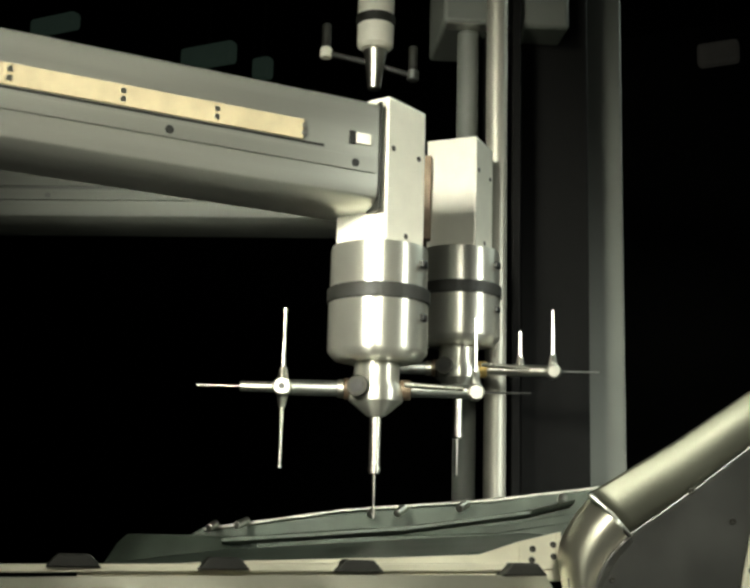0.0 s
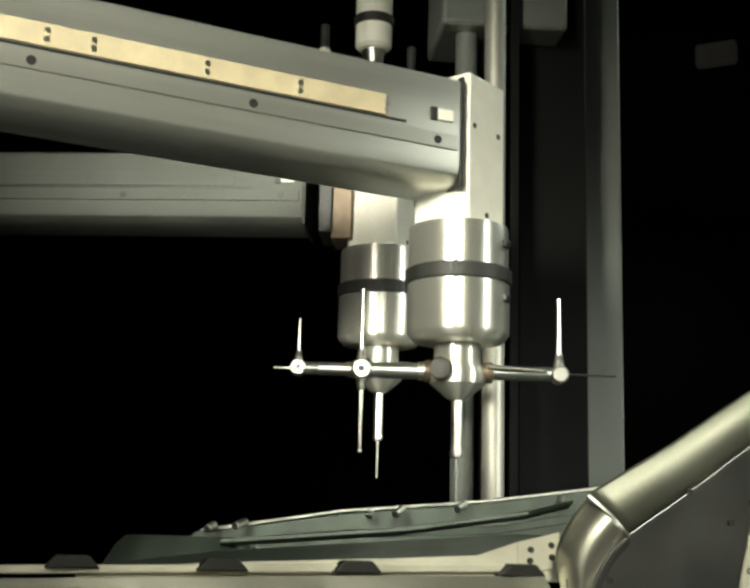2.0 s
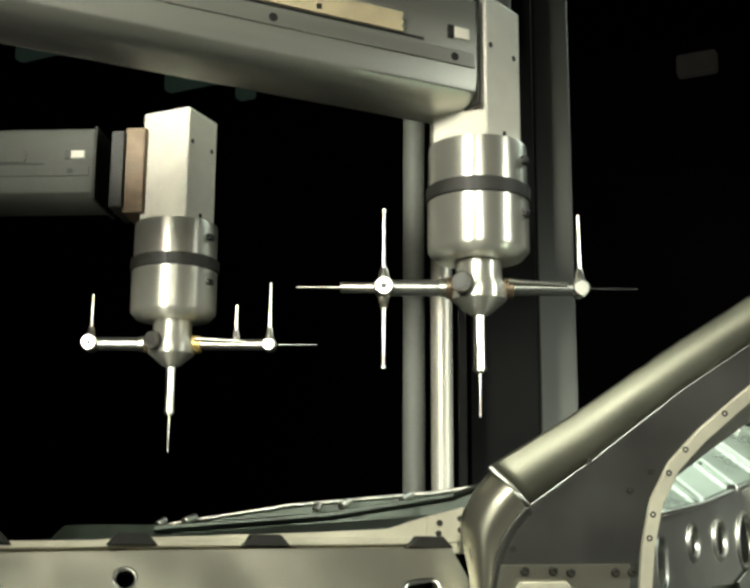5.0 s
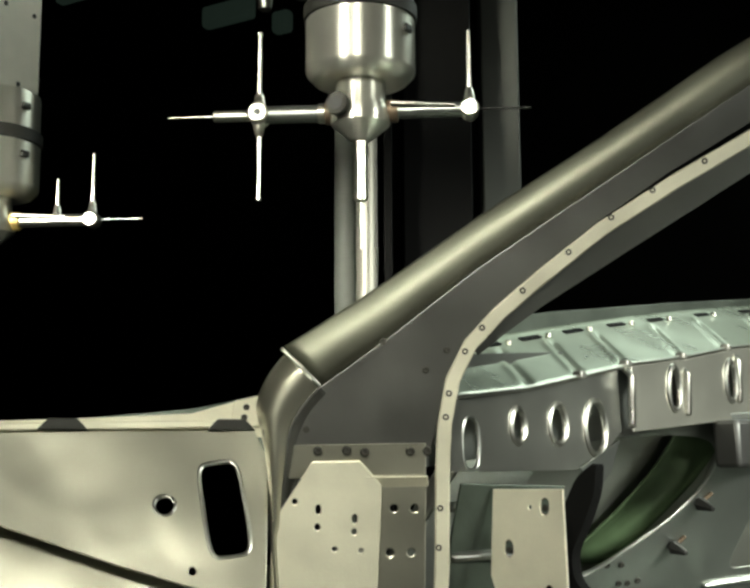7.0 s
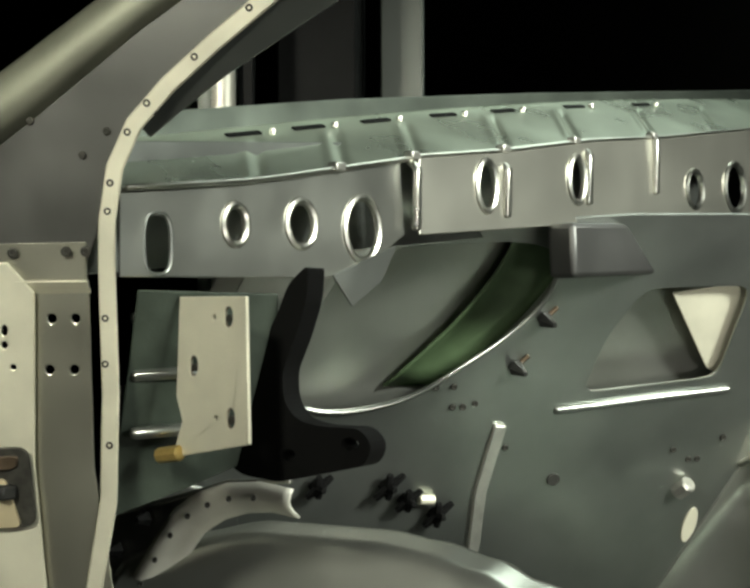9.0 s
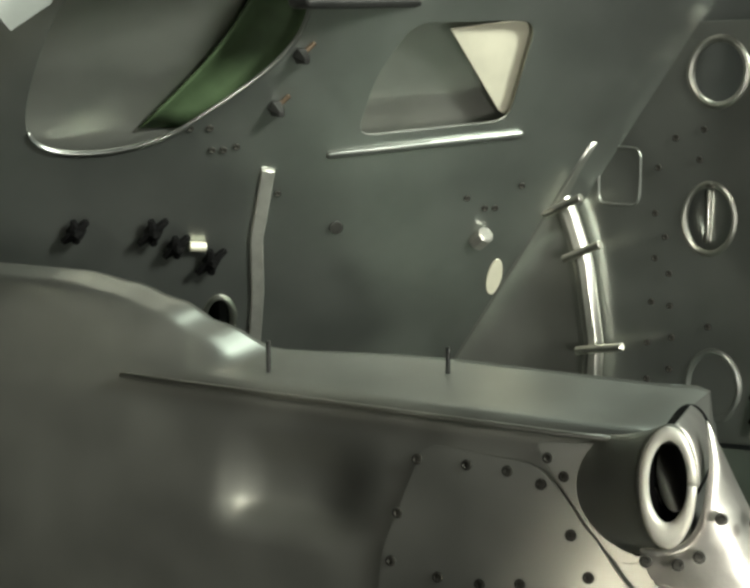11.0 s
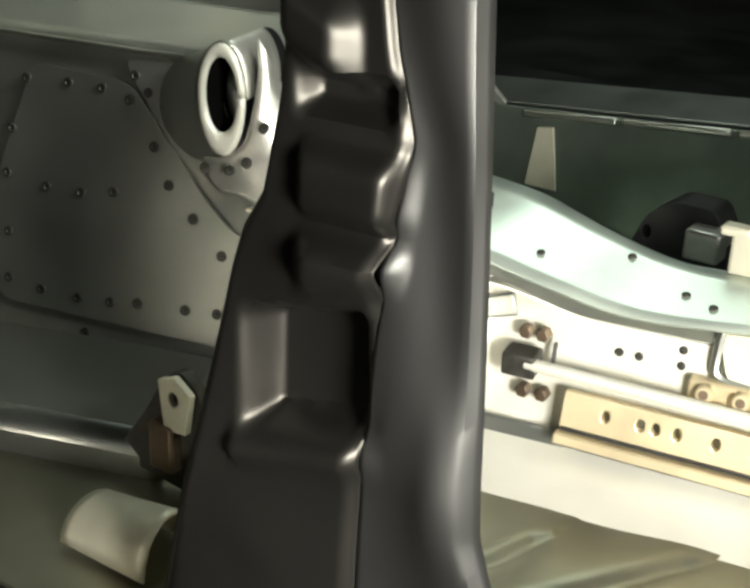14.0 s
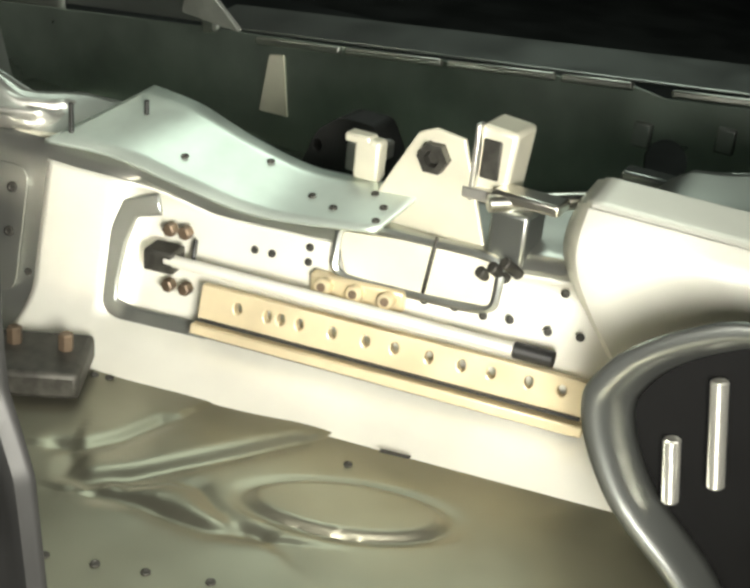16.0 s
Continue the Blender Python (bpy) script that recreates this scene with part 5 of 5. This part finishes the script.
        return Vector((q.x, 0.50 + 0.03 * t * t - 0.006 * math.sin(math.pi * t), q.y))
    surface("wheel_arch_lip", 40, 8, arch, SHEET_DULL, car, 0.004, "grey rolled lip of a round rear opening")
    # Black sheet stands for the shade inside the round opening.
    plate("arch_shade", [Vector((q.x, 0.535, q.y)) for q in [mid + (flowing(k / 24, lip) - mid) * 0.9 for k in range(25)]] + [Vector((2.0, 0.535, 0.05))], PITCH, car, 0.006)
    for x, z, xb, zb in ((1.777, 0.285, 1.793, 0.20), (1.753, 0.226, 1.763, 0.174)):
        rod("chrome_pin", (x, 0.522, z), (xb, 0.518, zb), 0.007, DRUM, car)
    box("seat_foot", (1.12, 0.52, 0.072), (0.10, 0.09, 0.03), RIVET, car, "dark bracket foot on the floor", 0.006, Matrix.Rotation(radians(30), 4, "Z"))
    for dx, dy in ((-0.03, 0.0), (0.02, 0.02)):
        rod("seat_foot_bolt", (1.12 + dx, 0.52 + dy, 0.085), (1.12 + dx, 0.52 + dy, 0.105), 0.008, COPPER, car, n=6)


def body_far_side(car):
    kick = [Vector((x, 1.52, z)) for x, z in ((0.12, 0.12), (0.15, 0.86), (0.565, 0.86), (0.61, 0.51), (0.615, 0.16))]
    k = plate("far_kick_panel", kick, SHEET_DULL, car, 0.004, [(Vector((0.478, 1.52, 0.534)), 0.042, 0.056), (Vector((0.484, 1.52, 0.777)), 0.046, 0.052)], "riveted far side kick panel with round holes")
    rim("hole_rim", Vector((0.484, 1.52, 0.777)), kick, 0.049, 0.055, SHEET, k, 0.007)
    rim("hole_rim", Vector((0.478, 1.52, 0.534)), kick, 0.045, 0.059, SHEET, k, 0.006)
    plate("hole_cover", [Vector((0.478 + 0.05 * math.cos(a), 1.55, 0.534 + 0.065 * math.sin(a))) for a in [6.283 * q / 20 for q in range(20)]], SHEET_DULL, k, 0.004)
    sweep("cover_ridge", [Vector((0.465, 1.545, 0.58)), Vector((0.465, 1.545, 0.49))], 0.014, 0.01, SHEET, k, (0, -1, 0), bevel=0.003)
    rim("pressed_ring", Vector((0.497, 1.52, 0.249)), kick, 0.046, 0.06, SHEET_DULL, k, 0.007)
    rim("pressed_square", Vector((0.309, 1.518, 0.60)), kick, 0.04, 0.05, SHEET_DULL, k, 0.003, squ=6)
    rivets([Vector((x, 1.516, z)) for x, z in ((0.402, 0.499), (0.411, 0.436), (0.415, 0.380), (0.420, 0.325), (0.417, 0.269), (0.420, 0.227), (0.422, 0.192), (0.415, 0.668), (0.465, 0.683), (0.560, 0.676), (0.554, 0.629), (0.459, 0.633), (0.485, 0.351), (0.568, 0.240), (0.569, 0.199), (0.382, 0.539), (0.384, 0.461), (0.380, 0.384), (0.375, 0.311), (0.376, 0.246), (0.375, 0.180), (0.385, 0.617))], (0, -1, 0), car, RIVET_BIG, 0.002)
    sweep("far_pillar_flange", [Vector((x, 1.50, z)) for x, z in ((0.585, 0.80), (0.59, 0.66), (0.602, 0.52), (0.612, 0.40), (0.618, 0.22), (0.63, 0.15))], 0.02, 0.028, SHEET, car, (0.1, -1, 0), "far door pillar flange", 0.005)
    # sheet that rounds the corner between toe board and kick panel
    def corner(q, t):
        z = 0.10 + 0.56 * t
        a, b = wall_at(1.47, z, 0.003), wall_at(1.53, z, 0.003)
        e = Vector((lerp_list(z, [(0.14, 0.285), (0.36, 0.275), (0.46, 0.24), (0.545, 0.20), (0.66, 0.165)]), 1.505, z))
        return a * (1 - q) ** 2 + b * (2 * q * (1 - q)) + e * q * q
    surface("corner_sheet", 20, 16, corner, TUNNEL, car, 0.003, "smooth rounded corner of the toe board")
    for a, b in (((0.186, 1.47, 0.529), (0.267, 1.46, 0.564)), ((0.229, 1.47, 0.451), (0.307, 1.46, 0.485)), ((0.259, 1.47, 0.289), (0.355, 1.46, 0.309)), ((0.156, 1.47, 0.625), (0.212, 1.46, 0.647))):
        rod("tie_pin", a, b, 0.0075, CHROME, car, "bright tie pin")
    sweep("kick_seam", [Vector((x, 1.495, z)) for x, z in ((0.184, 0.629), (0.192, 0.595), (0.227, 0.520), (0.256, 0.444), (0.268, 0.376), (0.281, 0.299), (0.279, 0.254), (0.277, 0.187))], 0.03, 0.036, SHEET, car, (0.3, -1, 0), "bright rounded seam strip", 0.012)
    # far sill
    sill = [Vector((x, 1.505, z)) for x, z in ((0.0, 0.10), (0.60, 0.155), (0.74, 0.165), (1.30, 0.212), (1.40, 0.222), (1.46, 0.212), (1.9, 0.255), (1.9, -0.05), (0.0, -0.14))]
    plate("far_sill", sill, GREENISH, car, 0.006, [(Vector((1.478, 1.505, 0.115)), 0.033, 0.036)], "far side sill with a bright stepped flange")
    z = lambda x: 0.157 + (x - 0.74) * 0.097
    for a, b in ((0.73, 0.90), (0.91, 1.09), (1.10, 1.285), (1.295, 1.41), (1.47, 1.9)):
        dz = 0.0 if b < 1.45 else -0.004
        sweep("sill_flange", [Vector((a, 1.495, z(a) + dz)), Vector((b, 1.495, z(b) + dz))], 0.014, 0.013, SHEET, car, (0, -1, 0.2), bevel=0.004)
    plate("sill_top", [Vector((0.6, 1.51, 0.157)), Vector((1.9, 1.51, 0.27)), Vector((1.9, 1.62, 0.29)), Vector((0.6, 1.62, 0.175))], SHEET_DULL, car, 0.004)
    plate("sill_gusset", [Vector((0.575, 1.49, 0.18)), Vector((0.60, 1.47, 0.255)), Vector((0.64, 1.48, 0.23)), Vector((0.70, 1.49, 0.165))], CAST, car, 0.01, round_r=0.008, label="cast pillar foot gusset")
    # Pale plate stands in for a soft reflection on the sill.
    plate("sill_highlight", [Vector((0.755, 1.50, 0.135)), Vector((0.785, 1.50, 0.14)), Vector((0.80, 1.50, 0.03)), Vector((0.74, 1.50, 0.03))], PALE, car, 0.004)
    for x in (1.435, 1.56):
        box("sill_tab", (x, 1.50, 0.15 + 0.02 * (x > 1.5)), (0.03, 0.012, 0.04), SHEET_DULL, car, "", 0.004)
    def far_floor(s, t):
        return Vector((0.2 + 1.75 * s, 0.85 + 0.66 * t, -0.03 + 0.05 * math.exp(-((t - 0.5) / 0.2) ** 2) * 0.3))
    surface("far_floor", 12, 12, far_floor, GREENISH, car, 0.003, "greenish far floor pan")
    # underside plates that the body rests on
    for y in (0.25, 1.4):
        box("underbody_rail", (0.6, y, -0.10), (2.4, 0.12, 0.10), SHEET_DULL, car, "", 0.01)


def body_b_pillar(car):
    yb = 0.228
    def P(x, z, off=0.0):
        return Vector((x, yb - off + 0.06 * (x - 1.3), z))
    # left edge and fold, by height
    EDGE = [(-0.14, 1.085), (0.107, 1.112), (0.232, 1.139), (0.326, 1.165), (0.405, 1.184), (0.432, 1.193), (0.460, 1.209), (0.526, 1.223), (0.608, 1.234), (0.80, 1.258)]
    FOLD = [(-0.14, 1.283), (0.237, 1.288), (0.318, 1.291), (0.393, 1.297), (0.461, 1.308), (0.511, 1.315), (0.56, 1.303), (0.62, 1.294), (0.80, 1.285)]
    BACK = [(-0.14, 1.415), (0.204, 1.388), (0.268, 1.369), (0.429, 1.361), (0.62, 1.350), (0.80, 1.340)]

    def bay(x, z, x0, x1, z0, z1, soft):
        return ease(x, x0, x0 + soft) * (1 - ease(x, x1 - soft, x1)) * ease(z, z0, z0 + soft) * (1 - ease(z, z1 - soft, z1))

    def relief(x, z):
        tilt = 0.2 * (x - 1.24)
        h = -0.030 * bay(x, z - tilt, 1.196, 1.296, 0.298, 0.398, 0.018)
        h += 0.010 * math.exp(-((z - tilt - 0.291) / 0.012) ** 2) * ease(x, 1.185, 1.20) * (1 - ease(x, 1.285, 1.30))
        h += 0.020 * ease(x, 1.235, 1.262) * ease(z - tilt, 0.396, 0.425) * (1 - ease(z, 0.434, 0.452))
        h += 0.014 * bay(x, z, 1.240, 1.318, 0.452, 0.506, 0.016)
        h -= 0.016 * bay(x, z, 1.236, 1.310, 0.512, 0.548, 0.014)
        h += 0.016 * bay(x, z + 0.5 * (x - 1.25), 1.226, 1.288, 0.542, 0.600, 0.020)
        return h

    def face(s, t):
        z = -0.14 + 0.94 * t
        a, b = straight(z, EDGE), straight(z, FOLD)
        x = a + (b - a) * s
        return P(x, z, 0.016 + relief(x, z) - 0.014 * (1 - ease(s, 0, 0.10)) - 0.006 * ease(s, 0.93, 1.0))

    # The pillar's shade is in the dark base colour.
    p = surface("centre_pillar", 56, 230, face, SHADED_PRESSING, car, 0.003, "pressed centre door pillar with stepped recesses, shade in its colour")

    def ret(s, t):
        z = -0.14 + 0.94 * s
        a, b = straight(z, FOLD), straight(z, BACK)
        x = a + (b - a) * t
        wave = 0.007 * math.sin(21 * z + 2.5 * t) * math.sin(math.pi * t) + 0.012 * math.exp(-((z - 0.30) / 0.05) ** 2) * math.exp(-((t - 0.75) / 0.22) ** 2)
        edge = 0.6 * relief(a, z) if t < 0.25 else 0.0
        return P(x, z, 0.010 + edge * (1 - ease(t, 0, 0.25)) + 0.004 * t - 0.012 * ease(t, 0.90, 1.0) + 0.7 * wave)
    surface("pillar_return", 160, 24, ret, RETURN, p, 0.004, "rounded grey return flange of the pillar")
    plate("pillar_inner", [P(1.258, 0.80, -0.035), P(1.28, 0.80, -0.04), P(1.29, 0.40, -0.04), P(1.30, -0.14, -0.04), P(1.11, -0.14, -0.035), P(1.175, 0.30, -0.035), P(1.23, 0.50, -0.035)], SHADED_PRESSING, p, 0.004)
    # near sill
    sill = sweep("near_sill", [Vector((0.35, 0.08, -0.02)), Vector((1.1, 0.19, -0.02)), Vector((1.9, 0.28, -0.02))], 0.12, 0.14, SHADED_PRESSING, car, (0.14, -1, 0), "near sill, dark like the shaded pillar", 0.012)


def car_body():
    car = thing("car_body", "bare aluminium car body shell on the measuring bed", "car body")
    body_pillar(car)
    body_front(car)
    body_beam(car)
    body_bulkhead(car)
    body_near_inner(car)
    body_tunnel(car)
    body_rear(car)
    body_far_side(car)
    body_b_pillar(car)
    return car


hall()
far_column()
hanging_probe()
arm_near = measuring_arm("silver horizontal measuring arm with a star of probe styli", 54, 79)
arm_far = measuring_arm("silver measuring arm working over the far wing", 23, 93, True)
car_body()


def motions():
    walk(arm_near, [(t, pose(x, y, z, 0, 0, 0)) for t, x, y, z in ((0, -0.724, 0.439, 1.203), (0.5, -0.688, 0.441, 1.209), (1, -0.648, 0.445, 1.217), (1.5, -0.611, 0.447, 1.225), (2, -0.569, 0.452, 1.232), (2.5, -0.532, 0.454, 1.240), (3, -0.496, 0.455, 1.248), (5.3, -0.392, 0.470, 1.359), (5.5, -0.384, 0.464, 1.354), (6, -0.365, 0.429, 1.371), (6.5, -0.340, 0.396, 1.420), (7, -0.305, 0.348, 1.437), (7.5, -0.279, 0.319, 1.455), (8.2, -0.24, 0.29, 1.48), (9.2, -0.20, 0.26, 1.51), (16, -0.14, 0.22, 1.56))])
    walk(arm_far, [(t, pose(x, y, z, 0, 0, 0)) for t, x, y, z in ((0, -0.767, 0.915, 1.305), (1, -0.826, 0.860, 1.301), (2, -0.896, 0.801, 1.294), (3, -0.978, 0.768, 1.290), (5.3, -1.155, 0.545, 1.330), (5.5, -1.152, 0.516, 1.314), (6, -1.156, 0.436, 1.318), (6.5, -1.15, 0.364, 1.345), (7.0, -1.16, 0.33, 1.355), (7.5, -1.19, 0.29, 1.375), (8.1, -1.34, 0.25, 1.43), (9, -1.45, 0.22, 1.46), (16, -1.5, 0.2, 1.5))])


motions()
